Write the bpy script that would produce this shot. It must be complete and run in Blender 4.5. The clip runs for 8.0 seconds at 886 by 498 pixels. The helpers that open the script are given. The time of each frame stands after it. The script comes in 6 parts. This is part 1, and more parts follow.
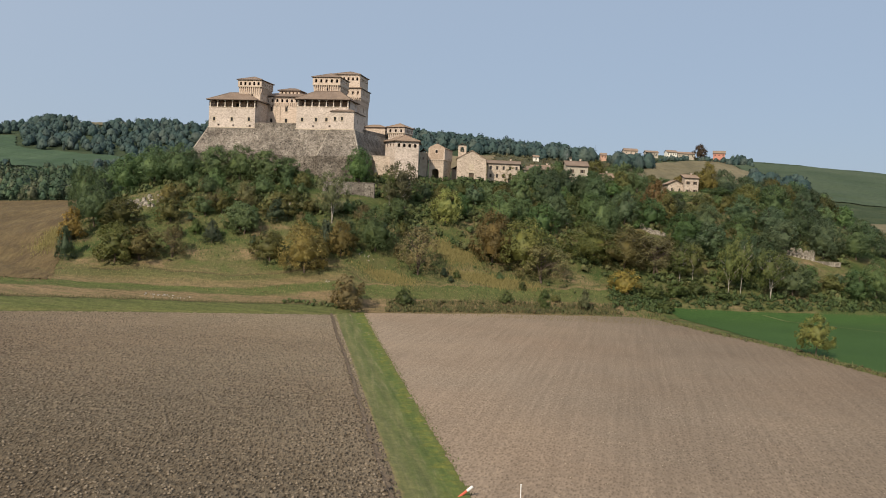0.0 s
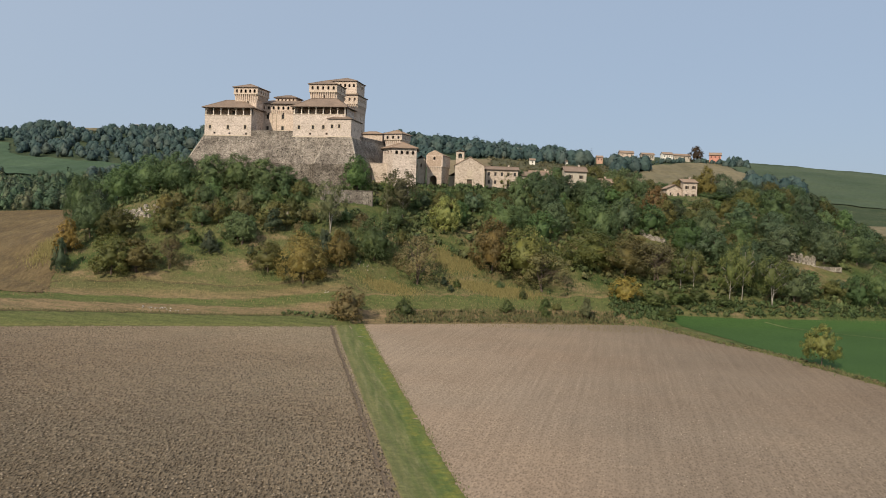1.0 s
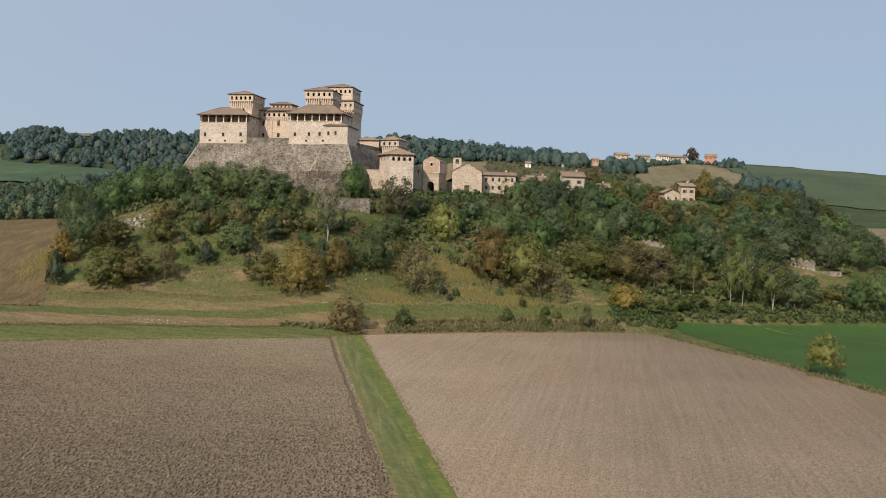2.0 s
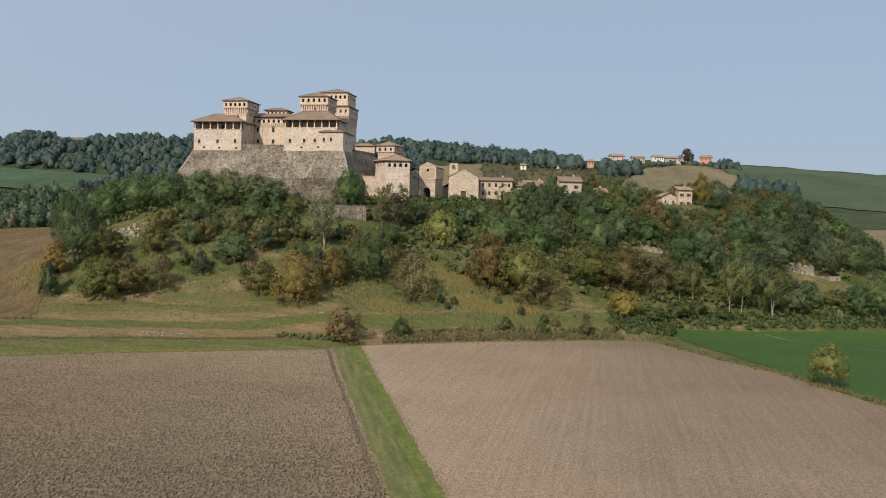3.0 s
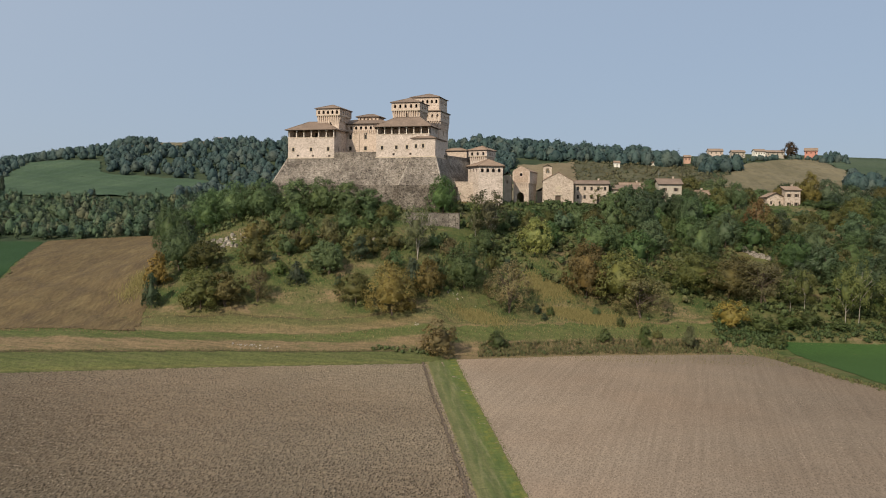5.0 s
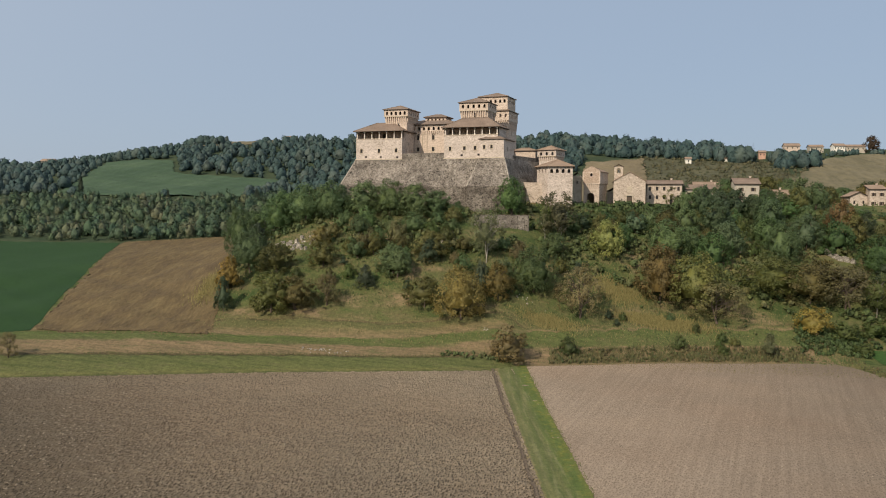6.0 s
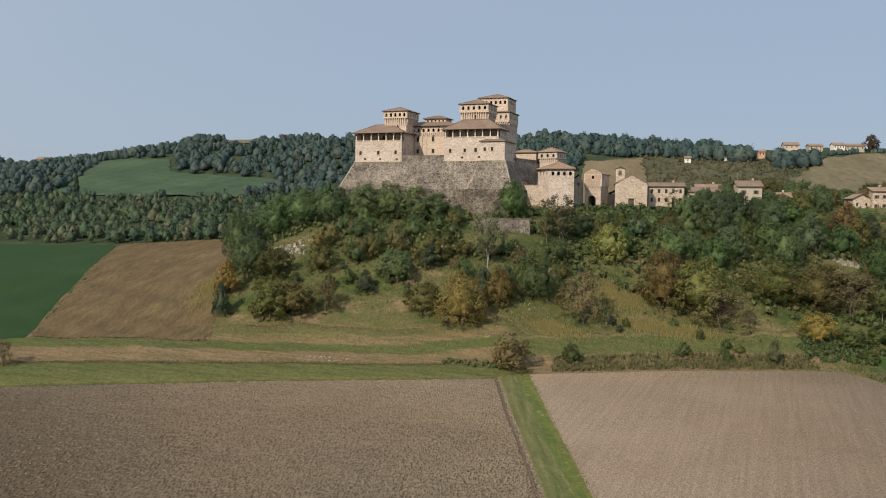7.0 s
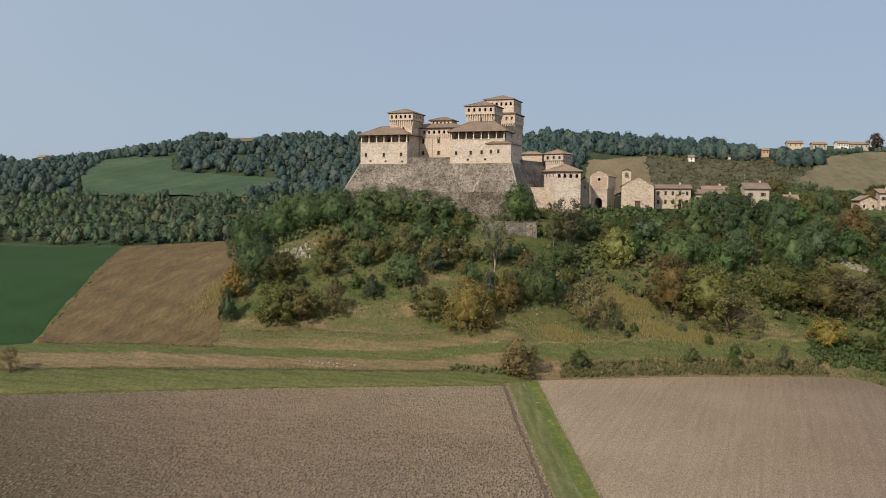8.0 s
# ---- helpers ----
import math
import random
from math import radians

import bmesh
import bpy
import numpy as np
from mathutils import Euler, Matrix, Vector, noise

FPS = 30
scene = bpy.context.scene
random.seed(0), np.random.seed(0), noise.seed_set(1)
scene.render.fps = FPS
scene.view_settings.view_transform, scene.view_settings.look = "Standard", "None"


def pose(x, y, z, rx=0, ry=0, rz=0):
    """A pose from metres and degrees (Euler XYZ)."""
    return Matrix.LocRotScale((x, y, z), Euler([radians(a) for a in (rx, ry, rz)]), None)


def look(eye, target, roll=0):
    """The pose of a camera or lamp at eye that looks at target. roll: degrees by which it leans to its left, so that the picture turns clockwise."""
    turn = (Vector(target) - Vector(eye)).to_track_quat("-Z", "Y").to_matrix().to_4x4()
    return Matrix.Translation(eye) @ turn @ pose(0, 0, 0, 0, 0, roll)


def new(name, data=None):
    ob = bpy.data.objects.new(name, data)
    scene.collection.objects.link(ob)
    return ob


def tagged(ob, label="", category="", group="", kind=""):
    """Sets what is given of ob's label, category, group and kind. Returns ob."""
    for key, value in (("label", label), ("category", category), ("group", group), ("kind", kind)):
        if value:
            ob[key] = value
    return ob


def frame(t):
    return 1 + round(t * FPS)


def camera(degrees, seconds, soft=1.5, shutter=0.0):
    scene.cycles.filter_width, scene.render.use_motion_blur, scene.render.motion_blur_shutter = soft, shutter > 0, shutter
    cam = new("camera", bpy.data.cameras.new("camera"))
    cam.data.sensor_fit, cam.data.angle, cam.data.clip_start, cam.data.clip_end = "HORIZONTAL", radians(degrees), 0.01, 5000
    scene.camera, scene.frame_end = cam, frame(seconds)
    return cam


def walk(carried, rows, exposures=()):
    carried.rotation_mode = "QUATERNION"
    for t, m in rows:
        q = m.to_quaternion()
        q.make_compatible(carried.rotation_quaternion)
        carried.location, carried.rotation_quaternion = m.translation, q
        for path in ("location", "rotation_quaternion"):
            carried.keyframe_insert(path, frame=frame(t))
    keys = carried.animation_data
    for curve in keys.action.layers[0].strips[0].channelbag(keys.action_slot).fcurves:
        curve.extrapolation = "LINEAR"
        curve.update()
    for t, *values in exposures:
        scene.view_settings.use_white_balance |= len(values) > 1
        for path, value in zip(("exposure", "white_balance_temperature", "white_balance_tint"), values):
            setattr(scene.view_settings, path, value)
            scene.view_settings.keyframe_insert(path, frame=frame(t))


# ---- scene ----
cam = camera(55.1, 8.0, soft=0.98)
# seconds, eye, point looked at, roll
PATH = [
    (0, (2.446, 0.030, 25.213), (-0.449, 99.930, 21.788), 2.45),
    (0.5, (1.653, 1.106, 26.264), (-0.946, 101.017, 22.948), 2.22),
    (1, (0.897, 2.063, 27.405), (-1.395, 101.982, 24.122), 2.03),
    (1.5, (0.207, 2.994, 28.356), (-1.783, 102.924, 25.182), 1.80),
    (3, (-1.432, 6.053, 31.819), (-2.421, 105.997, 28.619), 1.26),
    (3.5, (-1.894, 7.181, 32.878), (-2.513, 107.125, 29.588), 1.08),
    (4, (-2.342, 8.504, 33.945), (-2.623, 108.444, 30.490), 0.96),
    (4.3, (-2.571, 9.252, 34.545), (-2.659, 109.187, 30.954), 0.88),
    (4.4, (-2.648, 9.501, 34.745), (-2.857, 109.434, 31.108), 0.85),
    (4.5, (-2.725, 9.750, 34.946), (-4.851, 109.660, 31.263), 0.82),
    (4.6, (-2.858, 9.996, 35.147), (-6.694, 109.852, 31.393), 0.79),
    (4.8, (-3.123, 10.488, 35.549), (-10.615, 110.131, 31.654), 0.71),
    (4.9, (-3.256, 10.734, 35.750), (-12.746, 110.204, 31.784), 0.68),
    (5, (-3.389, 10.980, 35.951), (-14.803, 110.245, 31.914), 0.64),
    (5.1, (-3.586, 11.199, 36.192), (-17.060, 110.201, 32.060), 0.61),
    (5.2, (-3.784, 11.417, 36.433), (-19.383, 110.103, 32.206), 0.58),
    (5.3, (-3.944, 11.690, 36.673), (-21.293, 110.080, 32.380), 0.56),
    (5.4, (-4.105, 11.962, 36.914), (-22.397, 110.178, 32.553), 0.55),
    (5.5, (-4.265, 12.235, 37.154), (-22.985, 110.367, 32.727), 0.54),
    (5.7, (-4.587, 12.780, 37.634), (-23.511, 110.867, 33.074), 0.52),
    (6.3, (-5.551, 14.416, 39.076), (-24.403, 112.497, 34.117), 0.46),
    (6.5, (-5.872, 14.961, 39.556), (-24.647, 113.050, 34.464), 0.44),
    (7, (-6.820, 16.323, 40.643), (-25.335, 114.456, 35.438), 0.52),
    (7.5, (-7.881, 16.951, 42.016), (-26.122, 115.119, 36.519), 0.55),
    (8, (-8.875, 17.093, 43.060), (-27.437, 115.187, 37.319), 0.50),
]
walk(cam, [(t, look(eye, target, roll)) for t, eye, target, roll in PATH], [(0.0, 0.05), (1.5, 0.07), (3.5, 0.02), (5.0, -0.03), (8.0, -0.03)])

# ---- light ----
world = bpy.data.worlds.new("sky")
scene.world = world
world.use_nodes = True
sky = world.node_tree.nodes.new("ShaderNodeTexSky")
sky.sky_type, sky.sun_disc = "NISHITA", False
sky.sun_elevation, sky.sun_rotation = radians(35.5), radians(205.5)
sky.air_density, sky.dust_density, sky.ozone_density, sky.altitude = 1.0, 1.5, 2.0, 200
background = world.node_tree.nodes["Background"]
background.inputs["Strength"].default_value = 0.13
# hazy air, brighter all over the sunward half of the sky
air = world.node_tree.nodes
where = air.new("ShaderNodeTexCoord")
toward = air.new("ShaderNodeVectorMath")
toward.operation, toward.inputs[1].default_value = "DOT_PRODUCT", Vector((-43, -90, 71)).normalized()
glare = air.new("ShaderNodeMapRange")
glare.interpolation_type = "SMOOTHSTEP"
for key, value in enumerate((-0.84, 1.0, 0.0, 1.0)):
    glare.inputs[key + 1].default_value = value
bright = air.new("ShaderNodeMix")
bright.data_type = "RGBA"
bright.inputs[6].default_value, bright.inputs[7].default_value = (2.64, 3.28, 4.24, 1), (4.9, 5.2, 5.6, 1)
haze = air.new("ShaderNodeMix")
haze.data_type = "RGBA"
haze.inputs[0].default_value = 0.86
world.node_tree.links.new(where.outputs["Generated"], toward.inputs[0])
world.node_tree.links.new(toward.outputs["Value"], glare.inputs[0])
world.node_tree.links.new(glare.outputs[0], bright.inputs[0])
world.node_tree.links.new(bright.outputs[2], haze.inputs[7])
world.node_tree.links.new(sky.outputs[0], haze.inputs[6])
world.node_tree.links.new(haze.outputs[2], background.inputs["Color"])
sun = new("sun", bpy.data.lights.new("sun", "SUN"))
sun.data.energy, sun.data.angle, sun.data.color = 4.15, radians(0.9), (1.0, 0.862, 0.675)
sun.matrix_world = look((-43, -90, 71), (0, 0, 0))


# ---- materials ----
class Nodes:
    """A material with its shader, and short ways to add nodes."""

    def __init__(self, name, roughness=0.85, specular=0.25):
        self.mat = bpy.data.materials.new(name)
        self.mat.use_nodes = True
        self.tree = self.mat.node_tree
        self.bsdf = self.tree.nodes["Principled BSDF"]
        self.bsdf.inputs["Roughness"].default_value = roughness
        self.bsdf.inputs["Specular IOR Level"].default_value = specular

    def add(self, kind, **values):
        node = self.tree.nodes.new(kind)
        for key, value in values.items():
            setattr(node, key, value)
        return node

    def link(self, a, b):
        self.tree.links.new(a, b)

    def noise(self, scale, detail=4.0, rough=0.6, vector=None):
        node = self.add("ShaderNodeTexNoise")
        node.inputs["Scale"].default_value, node.inputs["Detail"].default_value, node.inputs["Roughness"].default_value = scale, detail, rough
        self.link(vector or self.place(), node.inputs["Vector"])
        return node.outputs["Fac"]

    def place(self, kind="Object"):
        return self.add("ShaderNodeTexCoord").outputs[kind]

    def stretched(self, sx, sy, sz, kind="Object"):
        node = self.add("ShaderNodeMapping")
        node.inputs["Scale"].default_value = (sx, sy, sz)
        self.link(self.place(kind), node.inputs["Vector"])
        return node.outputs["Vector"]

    def ramp(self, value, *stops):
        node = self.add("ShaderNodeValToRGB")
        while len(node.color_ramp.elements) < len(stops):
            node.color_ramp.elements.new(0.5)
        for element, (at, colour) in zip(node.color_ramp.elements, stops):
            element.position, element.color = at, (*colour, 1)
        self.link(value, node.inputs["Fac"])
        return node.outputs["Color"]

    def mix(self, fac, a, b, blend="MIX"):
        node = self.add("ShaderNodeMix", data_type="RGBA", blend_type=blend)
        for value, key in ((fac, 0), (a, 6), (b, 7)):
            if isinstance(value, (int, float)):
                node.inputs[key].default_value = value
            elif isinstance(value, tuple):
                node.inputs[key].default_value = (*value, 1)
            else:
                self.link(value, node.inputs[key])
        return node.outputs[2]

    def sums(self, operation, a, b):
        node = self.add("ShaderNodeMath", operation=operation)
        for value, key in ((a, 0), (b, 1)):
            if isinstance(value, (int, float)):
                node.inputs[key].default_value = value
            else:
                self.link(value, node.inputs[key])
        return node.outputs[0]

    def attribute(self, name):
        return self.add("ShaderNodeAttribute", attribute_name=name).outputs["Fac"]

    def bump(self, height, distance=0.1, strength=1.0):
        node = self.add("ShaderNodeBump")
        node.inputs["Distance"].default_value, node.inputs["Strength"].default_value = distance, strength
        self.link(height, node.inputs["Height"])
        self.link(node.outputs["Normal"], self.bsdf.inputs["Normal"])

    def colour(self, value):
        if isinstance(value, tuple):
            self.bsdf.inputs["Base Color"].default_value = (*value, 1)
        else:
            self.link(value, self.bsdf.inputs["Base Color"])
        return self.mat


def masonry(name, light, mid, dark, courses=0.9, blotch=0.22, pits=0.0, relief=0.12):
    """Old stone and brick laid in rough courses, stained in large patches."""
    n = Nodes(name, 0.9, 0.15)
    stone = n.add("ShaderNodeTexVoronoi")
    stone.inputs["Scale"].default_value = courses
    n.link(n.stretched(1.0, 1.0, 1.35), stone.inputs["Vector"])
    tone = n.ramp(n.noise(blotch, 6, 0.65), (0.3, dark), (0.5, mid), (0.68, light))
    single = n.add("ShaderNodeSeparateColor")
    n.link(stone.outputs["Color"], single.inputs[0])
    tone = n.mix(0.46, tone, n.ramp(single.outputs[0], (0.0, tuple(c * 0.8 for c in dark)), (0.3, mid), (0.8, light), (1.0, tuple(min(c * 1.15, 0.8) for c in light))))
    grain = n.noise(2.6, 5, 0.7)
    tone = n.mix(0.95 if pits else 0.55, tone, n.ramp(grain, (0.34, (0.34, 0.32, 0.30)), (0.60, (1.12, 1.12, 1.12))), "MULTIPLY")
    if pits:
        # Sockets and holes are not cut: their inner shade is painted as dark spots.
        socket = n.add("ShaderNodeTexVoronoi")
        socket.inputs["Scale"].default_value = 0.85
        n.link(n.place(), socket.inputs["Vector"])
        some = n.add("ShaderNodeSeparateColor")
        n.link(socket.outputs["Color"], some.inputs[0])
        few = n.ramp(some.outputs[1], (0.66, (0, 0, 0)), (0.70, (0.9, 0.9, 0.9)))
        tone = n.mix(few, tone, n.ramp(socket.outputs["Distance"], (0.12 + pits * 0.3, (0.12, 0.11, 0.10)), (0.20 + pits * 0.6, (1, 1, 1))), "MULTIPLY")
        hole = n.ramp(n.noise(1.3, 4, 0.65), (0.32, (0.45, 0.43, 0.41)), (0.32 + pits, (1, 1, 1)))
        tone = n.mix(0.8, tone, hole, "MULTIPLY")
        drip = n.ramp(n.noise(0.8, 4, 0.6, n.stretched(1, 1, 0.12)), (0.35, (0.62, 0.60, 0.58)), (0.6, (1, 1, 1)))
        tone = n.mix(0.8, tone, drip, "MULTIPLY")
        weather = n.ramp(n.noise(0.11, 5, 0.6, n.stretched(1, 1, 2.2)), (0.36, (0.58, 0.56, 0.54)), (0.48, (0.92, 0.91, 0.90)), (0.62, (1.22, 1.21, 1.19)))
        tone = n.mix(0.85, tone, weather, "MULTIPLY")
    n.bump(grain, relief, 0.8)
    return n.colour(tone)


def plain(name, colour, rough=0.8, vary=0.25, scale=1.5, metal=0.0):
    n = Nodes(name, rough)
    n.bsdf.inputs["Metallic"].default_value = metal
    low = tuple(c * (1 - vary) for c in colour)
    high = tuple(min(c * (1 + vary), 1) for c in colour)
    return n.colour(n.ramp(n.noise(scale, 5, 0.65), (0.3, low), (0.7, high)))


def tiled(name, light, mid, dark):
    """Clay roof tiles, weathered from tile to tile."""
    n = Nodes(name, 0.85, 0.2)
    rows = n.add("ShaderNodeTexWave", bands_direction="Z")
    rows.inputs["Scale"].default_value, rows.inputs["Distortion"].default_value = 3.2, 1.5
    n.link(n.place(), rows.inputs["Vector"])
    tone = n.ramp(n.noise(1.6, 6, 0.75), (0.28, dark), (0.5, mid), (0.72, light))
    tone = n.mix(0.35, tone, n.ramp(n.noise(0.25, 3, 0.5), (0.35, dark), (0.7, light)))
    n.bump(rows.outputs["Fac"], 0.06, 0.7)
    return n.colour(tone)


def foliage(name):
    """Leaves in the colour of their tree, uneven from leaf to leaf."""
    n = Nodes(name, 0.6, 0.3)
    info = n.add("ShaderNodeObjectInfo")
    island = n.add("ShaderNodeNewGeometry").outputs["Random Per Island"]
    tone = n.mix(1.0, info.outputs["Color"], n.ramp(island, (0.0, (0.78, 0.80, 0.76)), (0.55, (1.0, 1.0, 1.0)), (1.0, (1.25, 1.22, 1.08))), "MULTIPLY")
    clump = n.noise(4.5, 3, 0.55)
    tone = n.mix(0.6, tone, n.ramp(clump, (0.35, (0.70, 0.78, 0.80)), (0.65, (1.22, 1.14, 1.06))), "MULTIPLY")
    see = n.add("ShaderNodeBsdfTranslucent")
    n.link(tone, see.inputs["Color"])
    both = n.add("ShaderNodeMixShader")
    both.inputs[0].default_value = 0.36
    n.link(n.bsdf.outputs[0], both.inputs[1])
    n.link(see.outputs[0], both.inputs[2])
    n.link(both.outputs[0], n.tree.nodes["Material Output"].inputs["Surface"])
    return n.colour(tone)


def wood_foliage(name, *tones, grain=1.1, depth=0.9):
    """Leaves of a whole wood: each crown has its own tone."""
    n = Nodes(name, 0.65, 0.25)
    island = n.add("ShaderNodeNewGeometry").outputs["Random Per Island"]
    step = 1 / max(len(tones) - 1, 1)
    tone = n.ramp(n.attribute("crown"), *[(k * step, c) for k, c in enumerate(tones)])
    tone = n.mix(1.0, tone, n.ramp(island, (0.0, (0.84, 0.85, 0.84)), (0.6, (1, 1, 1)), (1.0, (1.14, 1.12, 1.05))), "MULTIPLY")
    spray, clump = n.noise(grain, 4, 0.6), n.noise(0.3, 3, 0.6)
    tone = n.mix(depth, tone, n.ramp(spray, (0.34, (0.55, 0.58, 0.57)), (0.5, (0.97, 0.97, 0.97)), (0.68, (1.4, 1.34, 1.2))), "MULTIPLY")
    tone = n.mix(0.6, tone, n.ramp(clump, (0.35, (0.70, 0.76, 0.74)), (0.65, (1.2, 1.14, 1.05))), "MULTIPLY")
    n.bump(spray, 0.6, 0.5)
    return n.colour(tone)


WALL = masonry("pale_brick_and_stone", (0.645, 0.556, 0.496), (0.530, 0.456, 0.401), (0.354, 0.300, 0.254), 2.1)
WARM = masonry("warm_brick", (0.672, 0.560, 0.473), (0.571, 0.468, 0.389), (0.426, 0.347, 0.274), 2.4, 0.3)
SCARP = masonry("weathered_scarp_stone", (0.395, 0.356, 0.314), (0.262, 0.236, 0.208), (0.098, 0.089, 0.081), 1.9, 0.13, 0.11, 0.35)
CHURCH = masonry("pink_stone", (0.62, 0.525, 0.44), (0.49, 0.41, 0.34), (0.32, 0.265, 0.215), 1.5)
RUBBLE = masonry("grey_rubble", (0.30, 0.275, 0.245), (0.205, 0.188, 0.168), (0.105, 0.097, 0.088), 1.3, 0.4, 0.1)
COLUMN = plain("pale_column_stone", (0.66, 0.60, 0.53), 0.85, 0.15, 2.0)
TRIM = plain("pale_stone_trim", (0.48, 0.41, 0.32), 0.85, 0.2, 2.0)
TILES = tiled("clay_tiles", (0.300, 0.225, 0.175), (0.222, 0.164, 0.126), (0.145, 0.110, 0.088))
BRIGHT_TILES = tiled("reddish_clay_tiles", (0.37, 0.275, 0.205), (0.295, 0.212, 0.155), (0.20, 0.145, 0.105))
SCARP_FOOT = masonry("dark_weathered_stone", (0.315, 0.282, 0.245), (0.190, 0.170, 0.148), (0.078, 0.071, 0.064), 1.5, 0.2, 0.12, 0.35)
QUOIN = masonry("pale_corner_stone", (0.41, 0.37, 0.32), (0.34, 0.305, 0.262), (0.24, 0.215, 0.185), 1.6, 0.4)
RUSTY = masonry("rusty_brick", (0.50, 0.395, 0.315), (0.42, 0.325, 0.255), (0.30, 0.225, 0.175), 2.6, 0.4)
TIMBER = plain("dark_timber", (0.075, 0.055, 0.042), 0.7, 0.3, 3.0)
PANE = plain("dark_window_glass", (0.03, 0.032, 0.035), 0.15, 0.3, 1.0)
SHUTTER = plain("brown_shutter_paint", (0.10, 0.075, 0.055), 0.7, 0.25, 2.0)
PLASTER = plain("cream_plaster", (0.42, 0.375, 0.31), 0.85, 0.2, 0.7)
WHITE = plain("white_plaster", (0.72, 0.69, 0.62), 0.8, 0.12, 0.7)
RED = plain("red_plaster", (0.48, 0.225, 0.170), 0.8, 0.2, 0.6)
PINK = plain("pink_plaster", (0.50, 0.31, 0.23), 0.8, 0.2, 0.6)
METAL = plain("grey_metal", (0.35, 0.35, 0.35), 0.45, 0.2, 3.0, 0.8)
POST_WHITE = plain("white_paint", (0.75, 0.75, 0.73), 0.5, 0.08, 6.0)
POST_RED = plain("red_paint", (0.55, 0.12, 0.07), 0.5, 0.12, 6.0)
BARK = plain("bark", (0.11, 0.085, 0.065), 0.9, 0.4, 2.5)
PALE_BARK = plain("pale_bark", (0.33, 0.30, 0.26), 0.85, 0.35, 2.5)
LEAVES = foliage("leaves")
FIELD_STONE = masonry("weathered_field_stone", (0.50, 0.47, 0.41), (0.40, 0.37, 0.32), (0.24, 0.215, 0.18), 0.9, 0.3, 0.05)
CHALK = masonry("pale_chalky_rock", (0.40, 0.372, 0.320), (0.30, 0.275, 0.235), (0.17, 0.150, 0.122), 0.9, 0.5, 0.05)


def meadow_material():
    """Rough hillside grass, with mown bands along the foot of the slope."""
    n = Nodes("hill_grass", 0.95, 0.1)
    patch, fine = n.noise(0.075, 6, 0.68, n.stretched(0.75, 1.25, 1.0)), n.noise(0.9, 4, 0.65)
    tone = n.ramp(patch, (0.40, (0.052, 0.078, 0.026)), (0.49, (0.094, 0.106, 0.040)), (0.57, (0.122, 0.113, 0.052)), (0.66, (0.215, 0.160, 0.092)))
    wander = n.sums("MULTIPLY", n.sums("SUBTRACT", n.noise(0.3, 6, 0.8, n.stretched(0.5, 1.0, 1.0)), 0.5), 4.0)
    band = n.sums("DIVIDE", n.sums("ADD", n.attribute("bands"), wander), 40.0)
    green, lush, soil, straw = (0.094, 0.108, 0.043), (0.108, 0.120, 0.046), (0.178, 0.138, 0.080), (0.162, 0.136, 0.070)
    # The dark stop at 0.243 paints the ditch edge's shadow and weeds.
    lines = n.ramp(band, (0.0, (0.070, 0.084, 0.032)), (0.035, (0.140, 0.140, 0.055)), (0.07, lush), (0.225, green), (0.243, (0.060, 0.052, 0.030)), (0.262, soil), (0.40, (0.190, 0.142, 0.086)), (0.425, green),
                   (0.515, (0.084, 0.108, 0.038)), (0.535, soil), (0.61, straw), (0.635, (0.110, 0.112, 0.050)), (0.685, (0.100, 0.104, 0.046)), (0.70, (0.085, 0.070, 0.040)), (0.715, straw))
    streak = n.noise(0.5, 4, 0.65, n.stretched(0.14, 1.4, 1.0))
    lines = n.mix(0.7, lines, n.ramp(streak, (0.3, (0.62, 0.68, 0.60)), (0.7, (1.35, 1.25, 1.2))), "MULTIPLY")
    tuft = n.ramp(n.noise(0.35, 5, 0.7, n.stretched(0.45, 1.1, 1.0)), (0.52, (0, 0, 0)), (0.64, (0.75, 0.75, 0.75)))
    lines = n.mix(tuft, lines, (0.112, 0.112, 0.050))
    inside = n.ramp(band, (0.70, (1, 1, 1)), (0.74, (0, 0, 0)))
    tone = n.mix(inside, tone, lines)
    far = n.ramp(n.sums("DIVIDE", n.attribute("verge"), 400.0), (0.25, (0, 0, 0)), (0.34, (1, 1, 1)))
    tone = n.mix(far, tone, n.ramp(patch, (0.35, (0.034, 0.052, 0.028)), (0.55, (0.054, 0.072, 0.038)), (0.70, (0.085, 0.088, 0.048))))
    tone = n.mix(0.6, tone, n.ramp(fine, (0.28, (0.48, 0.52, 0.50)), (0.5, (0.95, 0.95, 1.0)), (0.72, (1.35, 1.30, 1.25))), "MULTIPLY")
    blade = n.noise(3.0, 3, 0.6, n.stretched(1.0, 0.45, 1.0))
    tone = n.mix(0.4, tone, n.ramp(blade, (0.3, (0.66, 0.68, 0.64)), (0.7, (1.3, 1.26, 1.2))), "MULTIPLY")
    n.bump(fine, 0.5, 0.8)
    return n.colour(tone)


